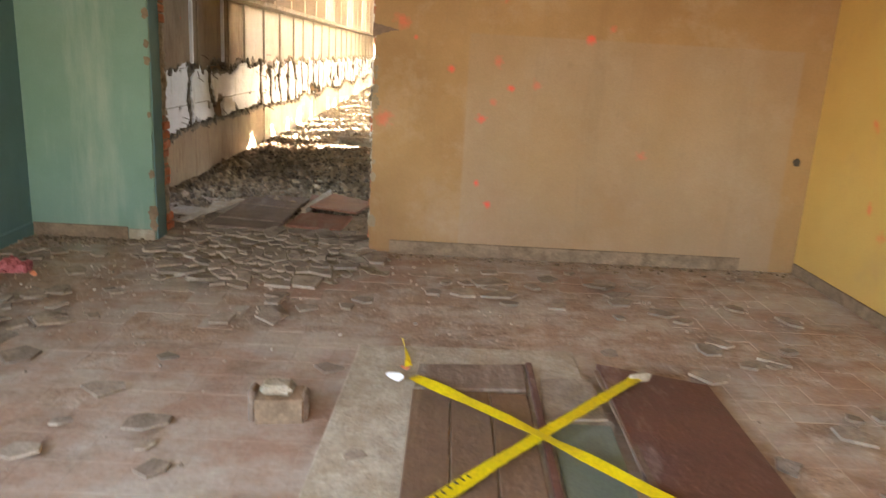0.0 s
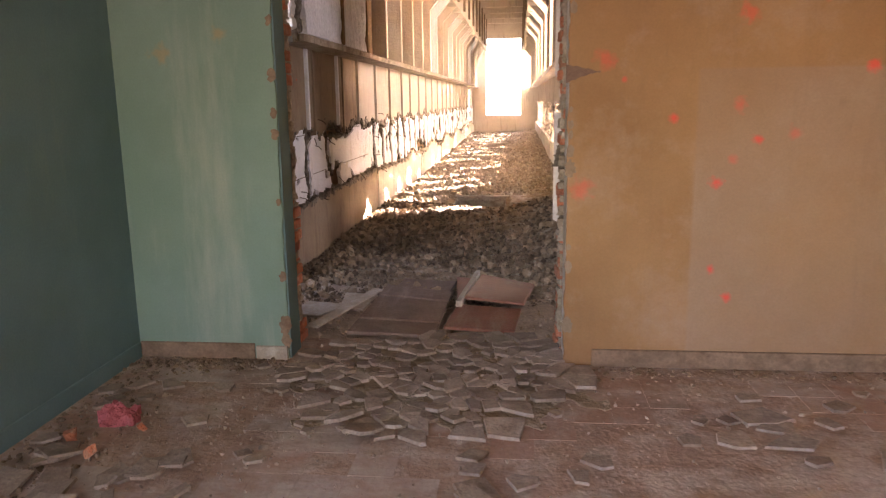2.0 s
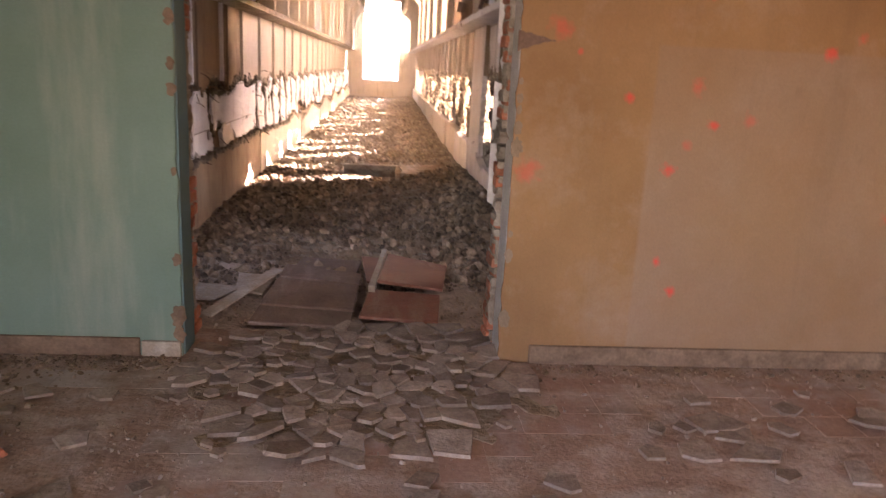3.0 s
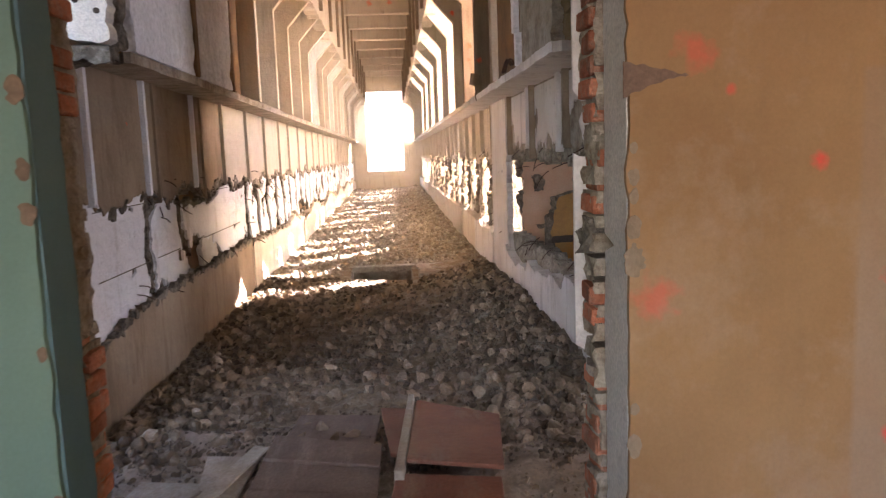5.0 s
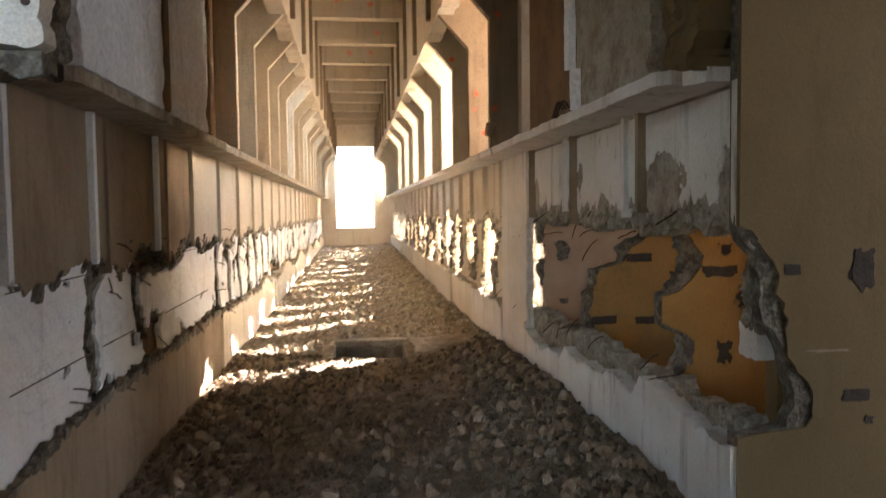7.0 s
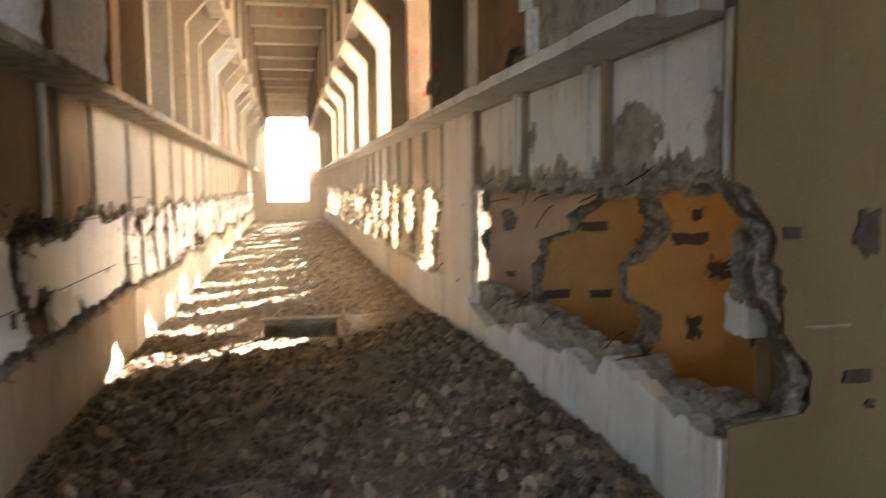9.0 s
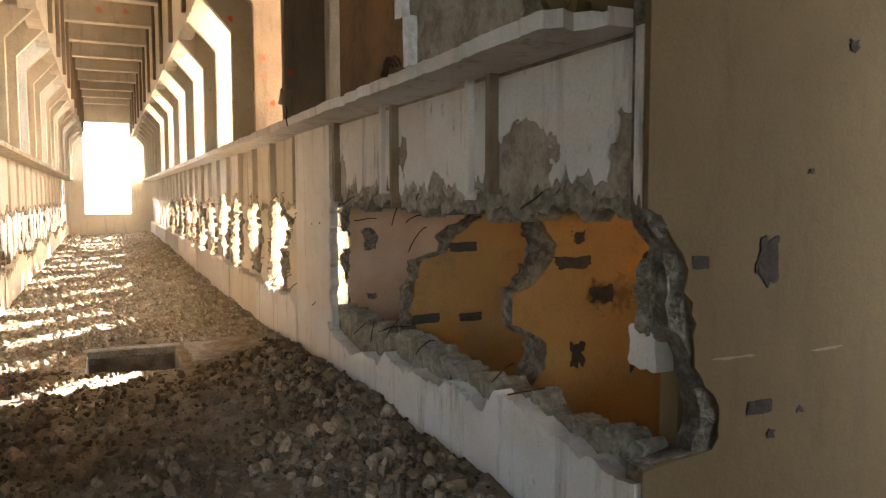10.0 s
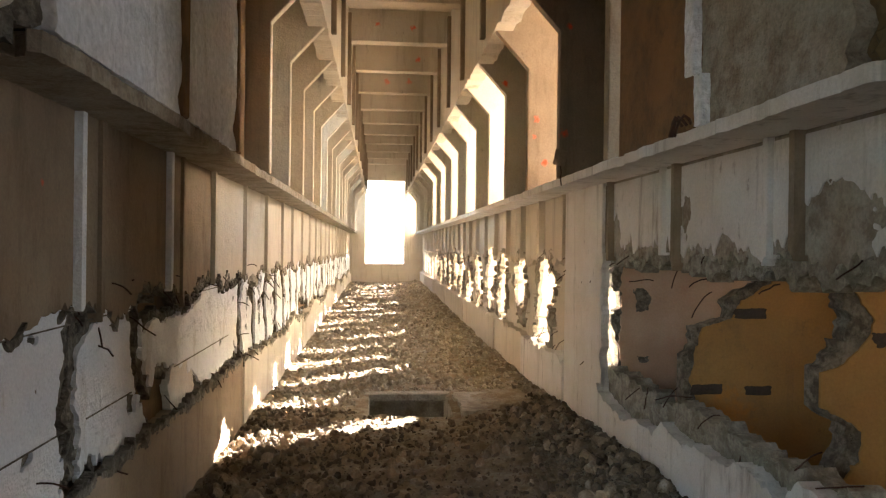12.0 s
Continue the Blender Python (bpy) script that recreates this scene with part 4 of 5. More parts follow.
def rubble(name, count, x0, x1, y0, y1, lo, hi, kinds, label, weight=None, mat="stone"):
    allv, allf, base = [], [], 0
    done = 0
    while done < count:
        x, y = rng.uniform(x0, x1), rng.uniform(y0, y1)
        if not clear(x, y) or (weight and rng.random() > weight(x, y)):
            continue
        size = lo * (hi / lo) ** (rng.random() ** 1.8)
        vs, fs = kinds[rng.randrange(len(kinds))]
        v = turned(vs, size, rng) + np.array([x, y, ground_z(x, y) + size * 0.25])
        allv.append(v), allf.append(fs + base)
        base += len(v)
        done += 1
    v, f = np.concatenate(allv), np.concatenate(allf)
    me = bpy.data.meshes.new(name)
    me.from_pydata(v.tolist(), [], f.tolist())
    me.update()
    return tagged(part(name, me, M[mat]), label, "rubble", kind="stuff")


thin = lambda x, y: 0.25 + 0.75 * max(smooth(-1.2, -0.2, x), smooth(-2.0, -2.8, x), 0.55 * smooth(-0.3, 0.35, nz(x, y, 1.1, 9)))
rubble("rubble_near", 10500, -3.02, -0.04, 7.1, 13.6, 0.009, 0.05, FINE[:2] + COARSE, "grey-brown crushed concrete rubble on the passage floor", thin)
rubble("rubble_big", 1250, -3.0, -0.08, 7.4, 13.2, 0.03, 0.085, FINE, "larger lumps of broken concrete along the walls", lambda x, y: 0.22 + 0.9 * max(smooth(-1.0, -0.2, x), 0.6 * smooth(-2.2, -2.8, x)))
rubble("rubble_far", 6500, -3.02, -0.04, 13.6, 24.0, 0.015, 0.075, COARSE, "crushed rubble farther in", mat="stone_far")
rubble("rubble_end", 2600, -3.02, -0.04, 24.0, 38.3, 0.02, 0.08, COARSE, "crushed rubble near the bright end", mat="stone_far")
rubble("rubble_lobby", 900, -2.9, -0.3, 6.2, 7.4, 0.006, 0.03, COARSE, "fine chips and dust by the boards", lambda x, y: 0.3 + 0.7 * smooth(-1.9, -2.3, x) + 0.7 * smooth(-0.9, -0.6, x))

stones = []
for s in range(8):
    vs, fs = FINE[s]
    me = bpy.data.meshes.new("rubble_stone")
    me.from_pydata(vs.tolist(), [], fs.tolist())
    me.materials.append(M["stone"])
    stones.append(me)
for i in range(150):
    while True:
        x, y = rng.uniform(-2.9, -0.15), rng.uniform(7.5, 12.5)
        if rng.random() < 0.15 + 0.85 * max(smooth(-1.0, -0.3, x), 0.7 * smooth(-2.0, -2.7, x)):
            break
    s = rng.uniform(0.04, 0.085)
    ob = new("rubble_stone", stones[i % 8])
    ob.matrix_basis = Matrix.LocRotScale((x, y, ground_z(x, y) + s * 0.35), Euler((rng.uniform(0, 6), rng.uniform(0, 6), rng.uniform(0, 6))), (s, s * rng.uniform(0.7, 1), s * rng.uniform(0.55, 0.9)))
    tagged(ob, "grey-brown lump of broken concrete on the rubble", "stone", "lumps of rubble")

# the pit in the passage floor
pit = tagged(new("floor_pit"), "open rectangular pit with a worn concrete rim in the rubble", "pit")
pit.location = (0, 0, 0)
x0, x1, y0, y1 = PIT
pz = -0.13
for nm, b in (("rim_front", (x0 - 0.06, x1 + 0.06, y0 - 0.07, y0, -0.75, pz - 0.02)), ("rim_back", (x0 - 0.06, x1 + 0.06, y1, y1 + 0.16, pz - 0.05, pz + 0.04)), ("back_wall", (x0 - 0.06, x1 + 0.06, y1 + 0.7, y1 + 0.8, -0.75, pz - 0.06)), ("cavity_roof", (x0 - 0.06, x1 + 0.06, y1 + 0.161, y1 + 0.8, pz - 0.055, pz - 0.035)), ("rim_side", (x0 - 0.08, x0, y0, y1, -0.75, pz)), ("rim_side", (x1, x1 + 0.08, y0, y1, -0.75, pz))):
    part(nm, box(*b, 0.012), M["concrete"], pit)
# Floor coloured near-black for the shade down in the pit.
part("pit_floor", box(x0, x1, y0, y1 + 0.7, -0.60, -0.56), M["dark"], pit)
slab = tagged(part("cover_slab", sheet("z", -1.02, -0.35, 13.25, 14.25, 0.03, lambda u, v: min(u + 0.99, -0.38 - u, v - 13.28, 14.22 - v) + 0.05 * fz(u, v, 4, 160), -0.12, -0.06), M["concrete"]), "broken concrete cover slab lying beside the pit", "slab")
slab.rotation_euler = (0, 0, 0)

# ---- steel rods left in the broken edges ----
r2 = random.Random(11)
for n in range(84):
    left = n % 2 == 0
    y = r2.uniform(8.8, 16) if left else r2.uniform(8.6, 15)
    z = r2.choice((r2.uniform(0.5, 0.7), r2.uniform(1.0, 1.4))) if left else r2.choice((r2.uniform(0.5, 0.7), r2.uniform(1.3, 1.55)))
    s = 1 if left else -1
    x = -3.15 if left else 0.1
    p = [Vector((x, y, z))]
    dirn = Vector((s * r2.uniform(0.3, 1), r2.uniform(-1, 1), r2.uniform(-0.6, 0.3))).normalized()
    for _ in range(5):
        dirn = (dirn + Vector((0, r2.uniform(-0.3, 0.3), r2.uniform(-0.45, 0.15)))).normalized()
        p.append(p[-1] + dirn * r2.uniform(0.02, 0.05))
    tagged(part("steel_rod", rod(p, 0.004), M["rust"]), "thin bent rusty reinforcing rod in broken concrete", "rod", "reinforcing rods")

# marks on the beige cross wall; flat dark sheets stand in for shaded recesses
def mark(name, x, z, w, h, k, mat, label, parent=None, y=Y0, rag=0.3):
    me = sheet("y", x - w, x + w, z - h, z + h, min(w, h) / 5, lambda u, v: 0.75 - max(abs(u - x) / w, abs(v - z) / h) + rag * fz(u / w * 0.1, v / h * 0.1, 14, k), y - 0.004, y + 0.0)
    return part(name, me, mat, parent, label)


cross = bpy.data.objects["wall_cross_right"]
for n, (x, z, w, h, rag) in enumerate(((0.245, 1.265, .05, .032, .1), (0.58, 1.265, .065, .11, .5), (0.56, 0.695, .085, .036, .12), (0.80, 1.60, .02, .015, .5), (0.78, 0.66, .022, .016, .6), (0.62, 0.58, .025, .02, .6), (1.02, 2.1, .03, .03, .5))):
    mark("wall_recess", x, z, w, h, n, M["dark"], "flat dark patch standing in for a shaded broken recess in the plaster", cross, rag=rag)
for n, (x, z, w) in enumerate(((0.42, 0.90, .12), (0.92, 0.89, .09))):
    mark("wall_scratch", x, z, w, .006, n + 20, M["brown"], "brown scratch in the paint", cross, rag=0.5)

# flat dark sheets as the shade in slots and bolt holes of the bays' cross walls
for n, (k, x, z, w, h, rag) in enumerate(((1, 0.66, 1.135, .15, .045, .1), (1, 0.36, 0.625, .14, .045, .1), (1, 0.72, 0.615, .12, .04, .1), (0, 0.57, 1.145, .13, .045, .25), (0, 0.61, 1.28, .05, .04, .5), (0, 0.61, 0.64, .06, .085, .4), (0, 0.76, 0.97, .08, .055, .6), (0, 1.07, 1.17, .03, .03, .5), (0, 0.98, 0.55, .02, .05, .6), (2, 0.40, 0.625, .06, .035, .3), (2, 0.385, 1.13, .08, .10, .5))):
    mark("wall_slot", x, z, w, h, n + 40, M["broken"] if k == 2 else M["dark"], "flat dark patch standing in for a shaded formwork slot", bay_fins[k], y=FIN_Y[k], rag=rag)
me = sheet("x", 8.10, 8.34, 0.80, 1.04, 0.015, lambda u, v: 0.08 - max(abs(u - 8.21), abs(v - .92)) + 0.02 * nz(u, v, 20, 1), 0.16, 0.25)
part("wall_patch", sheet("x", 8.104, 8.30, 0.96, 1.32, 0.014, lambda u, v: (1 - math.hypot((u - 8.13) / 0.13, (v - 1.12) / 0.16)) * 0.1 + 0.03 * fz(u, v, 12, 4), 0.15, 0.25, lambda u, v: 0.03 * fz(u, v, 14, 6)), M["rough_grey"], cross, "rough grey lump of concrete at the breach's edge")
part("wall_patch", me, M["wall_white"], cross, "square patch of white plaster")

# horizontal scored lines on the white panels
for row in (1.20, 0.77):
    for a, b in ((8.2, 9.18), (9.36, 9.95), (10.75, 12.4)):
        part("score_line", box(-3.0985, -3.095, a, b, row + 0.018, row + 0.024), M["broken"], bpy.data.objects["wall_panel_left_1"], "fine dark scored line")

# the chip in the tan plaster by the jamb
part("plaster_chip", sheet("y", -0.62, -0.40, 1.62, 1.80, 0.012, lambda u, v: 0.045 * max(0, (-0.44 - u)) / 0.16 - abs(v - 1.70 - 0.01 * nz(u, 0, 20)) + 0.012 * nz(u, v, 40, 2), YW - 0.003, YW), M["board_brown"], tan_wall, "grey chip where the plaster broke away")
for n, (z, r) in enumerate(((2.05, .02), (1.5, .012), (1.42, .016), (1.36, .014), (1.27, .022), (1.17, .03), (.72, .014), (.60, .022), (.25, .03))):
    part("plaster_chip", sheet("y", JR - 0.03, JR + 0.08, z - 2.2 * r, z + 2.2 * r, 0.008, lambda u, v: r - math.hypot(u - JR - 0.012, (v - z) * 0.6) + 0.4 * r * nz(u, v, 50, n), YW - 0.003, YW), M["brown"], tan_wall, "brown chip along the jamb")
# Thin dark disc painting the shade of an empty socket.
part("socket_hole", sheet("y", 2.64, 2.74, 0.84, 0.94, 0.008, lambda u, v: 0.03 - math.hypot(u - 2.69, v - 0.89) + 0.008 * nz(u, v, 60), YW - 0.003, YW), M["dark"], tan_wall, "flat dark patch standing in for the shaded hole of a missing socket")

for n, (z, r) in enumerate(((2.02, .018), (1.72, .025), (1.5, .02), (1.38, .022), (0.98, .014), (.52, .022), (.22, .035), (.12, .03))):
    part("plaster_chip", sheet("y", JL - 0.10, JL + 0.03, z - 2.4 * r, z + 2.4 * r, 0.008, lambda u, v: r - math.hypot(u - JL + 0.018, (v - z) * 0.6) + 0.5 * r * nz(u, v, 50, n), YW - 0.003, YW), M["skirt"], green_wall, "brown chip along the green jamb")

# ---- bricks in the broken jambs ----
rb = random.Random(21)


def brick_mesh(l, w, h, seed):
    bm = box(-l / 2, l / 2, -w / 2, w / 2, -h / 2, h / 2, 0.006)
    for v in bm.verts:
        v.co += Vector((nz(v.co.x * 40, v.co.y * 40, 1, seed), nz(v.co.y * 40, v.co.z * 40, 1, seed + 2), nz(v.co.z * 40, v.co.x * 40, 1, seed + 4))) * 0.005
    me = mesh_of(bm, "brick")
    me.materials.append(M["brick"])
    return me


shapes = [brick_mesh(0.12, 0.15, 0.062, s) for s in range(5)]
for core, xj, sgn in ((bpy.data.objects["wall_tan_core"], JR, -1), (bpy.data.objects["wall_green_core"], JL, 1)):
    for i in range(32):
        z = 0.036 + 0.0755 * i
        if rb.random() < 0.12 or (sgn < 0 and abs(z - 1.22) < 0.09):
            continue
        ob = new("brick", shapes[rb.randrange(5)])
        ob.parent = core
        deep = rb.choice((0.0, 0.008, 0.016, -0.012))
        ob.matrix_basis = pose(xj + sgn * (deep - (0.03 if sgn < 0 else 0.085 if not 0.95 < z < 1.65 else 0.13)), YB - 0.075 + rb.uniform(-0.012, 0.012), z, rb.uniform(-2, 2), rb.uniform(-2, 2), rb.uniform(-5, 5))
    part("mortar_bed", sheet("x", YB - 0.16, YB + 0.006, 0, 2.45, 0.02, lambda u, v: 1 if abs((v % 0.0755) - 0.0755) < 0.03 or fz(u, v, 6, 3) > 0.3 else -0.01, xj - (0.016 if sgn < 0 else 0.045), xj - sgn * 0.036 if sgn < 0 else xj - 0.09, lambda u, v: -0.012 + 0.02 * fz(u, v, 12, 7)), M["mortar"], core, "rough pale mortar between the bricks")
part("mortar_lump", sheet("x", YB - 0.18, YB + 0.004, 1.12, 1.33, 0.012, lambda u, v: 0.06 - math.hypot(u - YB + 0.07, v - 1.22) + 0.03 * nz(u, v, 18), JR - 0.05, JR + 0.02, lambda u, v: 0.04 * fz(u, v, 9, 3)), M["broken"], bpy.data.objects["wall_tan_core"], "lump of grey concrete in the jamb")
part("plaster_skin", sheet("y", JR - 0.06, JR + 0.10, 0.0, 2.44, 0.02, lambda u, v: 0.02 + 0.1 * fz(u, v, 2.2, 9) + (u - JR) * 0.4, YB + 0.006, YB + 0.022), M["wall_white"], bpy.data.objects["wall_tan_core"], "white plaster skin clinging to the back of the jamb")

# ---- floor tiles ----
TILE = 0.20
tile_mesh = [mesh_of(box(-TILE / 2 + 0.0008, TILE / 2 - 0.0008, -TILE / 2 + 0.0008, TILE / 2 - 0.0008, -0.0115, 0.0), "floor_tile") for _ in range(3)]
for me in tile_mesh:
    me.materials.append(M["tile"])
rt = random.Random(31)
rest_v, rest_f = [], []
ix0, ix1 = int(round((XL + 0.05) / TILE)), int(round((XR - 0.05) / TILE))
for i in range(ix0, ix1):
    for j in range(-14, 29):
        x, y = (i + 0.5) * TILE, (j + 0.5) * TILE + 0.14
        if y + TILE / 2 > YW - 0.02:
            continue
        bare = fz(x, y, 0.9, 170) > 0.33 or (y > 5.2 and -2.2 < x < -0.6 and rt.random() < 0.5)
        if bare:
            continue
        dz = rt.uniform(-0.0006, 0.0006)
        if -2.2 < x < 0.7 and 3.3 < y < 5.7:
            ob = new("floor_tile", tile_mesh[rt.randrange(3)])
            ob.parent = floor
            ob.matrix_basis = pose(x, y, dz, rt.uniform(-0.12, 0.12), rt.uniform(-0.12, 0.12), rt.uniform(-0.3, 0.3))
        else:
            b, h = len(rest_v), TILE / 2 - 0.0008
            rest_v += [(x + sx * h, y + sy * h, dz + z) for z in (-0.0115, 0) for sx, sy in ((-1, -1), (1, -1), (1, 1), (-1, 1))]
            rest_f += [(b + 4, b + 5, b + 6, b + 7), (b, b + 1, b + 5, b + 4), (b + 1, b + 2, b + 6, b + 5), (b + 2, b + 3, b + 7, b + 6), (b + 3, b, b + 4, b + 7)]
me = bpy.data.meshes.new("floor_tiles")
me.from_pydata(rest_v, [], rest_f)
me.update()
tagged(part("floor_tiles", me, M["tile"], floor), kind="stuff")


# ---- broken tiles on the floor ----
rs = random.Random(41)


def shard_bm(size, thick, r, sides=None):
    bm = bmesh.new()
    n = sides or r.choice((4, 4, 5, 5, 6))
    pts = []
    for i in range(n):
        a = 2 * math.pi * (i + r.uniform(-0.3, 0.3)) / n
        q = size * r.uniform(0.6, 1.0)
        pts.append((q * math.cos(a), q * math.sin(a)))
    low = [bm.verts.new((x * 1.02, y * 1.02, 0)) for x, y in pts]
    top = [bm.verts.new((x, y, thick)) for x, y in pts]
    bm.faces.new(low[::-1]), bm.faces.new(top)
    for i in range(n):
        j = (i + 1) % n
        bm.faces.new((low[i], low[j], top[j], top[i]))
    return bm


def scatter_shards(count, cx, cy, sx, sy, lo, hi, layers=1, label="broken grey floor tile lying on the dusty floor"):
    for i in range(count):
        x, y = rs.gauss(cx, sx), rs.gauss(cy, sy)
        if not XL + 0.1 < x < XR - 0.1 or (y > YW - 0.12 and not JL + 0.1 < x < JR - 0.1) or y > 6.3:
            continue
        size = rs.uniform(lo, hi)
        ob = part("tile_shard", shard_bm(size, 0.013, rs), M["shard"])
        tilt = rs.uniform(-4, 4) * (1 + layers)
        ob.matrix_basis = pose(x, y, 0.001 + size * abs(math.sin(radians(tilt))) * 0.5 + rs.random() * 0.008 * layers, tilt, rs.uniform(-3, 3), rs.uniform(0, 360))
        tagged(ob, label, "tile", "broken floor tiles")


def cell_of(i, pts, reach):
    """The outline of the piece round a seed: what lies nearer to it than to its neighbours."""
    cx, cy = pts[i]
    poly = [(-reach, -reach), (reach, -reach), (reach, reach), (-reach, reach)]
    for j, (qx, qy) in enumerate(pts):
        dx, dy = qx - cx, qy - cy
        if j == i or abs(dx) > 2 * reach or abs(dy) > 2 * reach:
            continue
        lim = (dx * dx + dy * dy) / 2
        out = []
        for a, b in zip(poly, poly[1:] + poly[:1]):
            fa, fb = lim - a[0] * dx - a[1] * dy, lim - b[0] * dx - b[1] * dy
            if fa >= 0:
                out.append(a)
            if (fa >= 0) != (fb >= 0):
                t = fa / (fa - fb)
                out.append((a[0] + t * (b[0] - a[0]), a[1] + t * (b[1] - a[1])))
        poly = out
    return poly


def piece_bm(poly, shrink, thick):
    """A flat broken piece with steep, slightly flared sides."""
    bm = bmesh.new()
    low = [bm.verts.new((x * shrink * 1.03, y * shrink * 1.03, 0)) for x, y in poly]
    top = [bm.verts.new((x * shrink, y * shrink, thick)) for x, y in poly]
    bm.faces.new(low[::-1]), bm.faces.new(top)
    for i in range(len(poly)):
        j = (i + 1) % len(poly)
        bm.faces.new((low[i], low[j], top[j], top[i]))
    return bm


structure("floor_dirt", sheet("z", -2.26, -0.4, 4.5, 6.169, 0.03, lambda u, v: min(0.9 - math.hypot((u + 1.33 - 0.2 * (5.4 - v)) / 0.85, (v - 5.6) / 0.95) + 0.45 * fz(u, v, 2.6, 172), 9 if v < YW - 0.03 else min(u - JL - 0.02, JR - 0.02 - u)), 0.004, -0.001, lambda u, v: -0.006 * abs(fz(u, v, 9, 173))), M["earth"], "dark dust and grit under the broken tiles")
seeds = []
for _ in range(9000):
    x, y = rs.uniform(-2.2, -0.45), rs.uniform(4.5, 6.18)
    inside = 1 - math.hypot((x + 1.33 - 0.2 * (5.4 - y)) / 0.76, (y - 5.55) / 0.82) + 0.4 * fz(x, y, 1.8, 171)
    if inside < 0 or (y > YW - 0.1 and not JL + 0.08 < x < JR - 0.08):
        continue
    near = 0.065 if rs.random() < 0.12 else 0.125 + 0.08 * rs.random()
    if all(math.hypot(x - a, y - b) > near for a, b in seeds):
        seeds.append((x, y))
for i, (x, y) in enumerate(seeds):
    if rs.random() < 0.15:
        continue
    poly = cell_of(i, seeds, 0.14)
    if len(poly) < 3:
        continue
    ob = part("tile_shard", piece_bm(poly, rs.uniform(0.74, 0.93), 0.017), M["shard"])
    tilt = rs.gauss(0, 4.5)
    ob.matrix_basis = pose(x, y, 0.001 + 0.07 * abs(math.sin(radians(tilt))) + rs.random() * 0.012, tilt, rs.gauss(0, 4), rs.uniform(-14, 14))
    tagged(ob, "broken grey floor tile lying among others in the doorway", "tile", "broken floor tiles")
scatter_shards(22, -1.40, 5.3, 0.36, 0.35, 0.03, 0.07, 3)
scatter_shards(9, -0.9, 4.4, 0.35, 0.3, 0.07, 0.13, 1)
scatter_shards(44, -2.62, 4.1, 0.36, 0.4, 0.05, 0.15, 2)
scatter_shards(10, -2.7, 5.3, 0.4, 0.15, 0.04, 0.10, 1)
scatter_shards(16, 0.55, 4.9, 0.45, 0.25, 0.06, 0.15, 1)
scatter_shards(18, 1.6, 4.3, 0.6, 0.7, 0.05, 0.13, 1)
scatter_shards(14, -1.6, 2.6, 0.6, 0.6, 0.05, 0.12, 1)
scatter_shards(14, 1.9, 3.0, 0.4, 0.7, 0.05, 0.12, 1)

# chips and crumbs, too many to count
cv, cf, base = [], [], 0
for i in range(2600):
    pick = rs.random()
    if pick < 0.4:
        x, y = rs.gauss(-1.4, 0.5), rs.gauss(5.5, 0.4)
    elif pick < 0.6:
        x, y = rs.gauss(-2.5, 0.5), rs.gauss(4.4, 0.6)
    else:
        x, y = rs.uniform(XL + 0.1, XR - 0.1), min(YW - 0.04, YW - abs(rs.gauss(0, 1.6)))
    if not XL + 0.05 < x < XR - 0.05 or (y > YW - 0.03 and not JL + 0.05 < x < JR - 0.05) or y > 6.25:
        continue
    vs, fs = COARSE[rs.randrange(8)]
    s = 0.004 * (5 ** (rs.random() ** 2))
    v = turned(vs, s, rs) + np.array([x, y, s * 0.3])
    cv.append(v), cf.append(fs + base)
    base += len(v)
me = bpy.data.meshes.new("floor_crumbs")
me.from_pydata(np.concatenate(cv).tolist(), [], np.concatenate(cf).tolist())
me.update()
tagged(part("floor_crumbs", me, M["shard"]), "crumbs of tile and plaster strewn over the floor", "crumbs", kind="stuff")

dv, df, base = [], [], 0
for i in range(2400):
    if rs.random() < 0.55:
        x, y = XL + 0.04 + abs(rs.gauss(0, 0.22)), rs.uniform(2.5, YW - 0.05)
    else:
        x, y = rs.choice((rs.uniform(XL, JL), rs.uniform(JR, XR - 0.05))), YW - 0.04 - abs(rs.gauss(0, 0.10))
    vs, fs = COARSE[rs.randrange(8)]
    s = 0.005 * (7 ** (rs.random() ** 2.2))
    v = turned(vs, s, rs) * np.array([1, 1, 0.6]) + np.array([max(x, XL + 0.03), y, s * 0.2])
    dv.append(v), df.append(fs + base)
    base += len(v)
me = bpy.data.meshes.new("floor_litter")
me.from_pydata(np.concatenate(dv).tolist(), [], np.concatenate(df).tolist())
me.update()
tagged(part("floor_litter", me, M["stone"]), "dark crumbled dirt and chips swept along the walls", "litter", kind="stuff")

# brick lumps and a pink rag by the teal wall
for x, y, s in ((-2.98, 4.55, 0.07), (-2.80, 4.42, 0.05), (-2.7, 4.7, 0.035)):
    vs, fs = FINE[int(x * -10) % 10]
    me = bpy.data.meshes.new("brick_lump")
    me.from_pydata((turned(vs, s, rs)).tolist(), [], fs.tolist())
    ob = part("brick_lump", me, M["brick"])
    ob.location = (x, y, s * 0.55)
    tagged(ob, "broken lump of red brick on the floor", "brick", "brick lumps")
me = sheet("z", -3.02, -2.72, 4.68, 4.92, 0.015, lambda u, v: 0.11 - math.hypot(u + 2.87, (v - 4.8) * 1.2) + 0.05 * fz(u, v, 9, 3), 0.07, 0.004, lambda u, v: 0.025 + 0.05 * fz(u, v, 9, 5))
tagged(part("cloth_rag", me, M["pink"]), "crumpled pink rag among the tile shards", "rag")

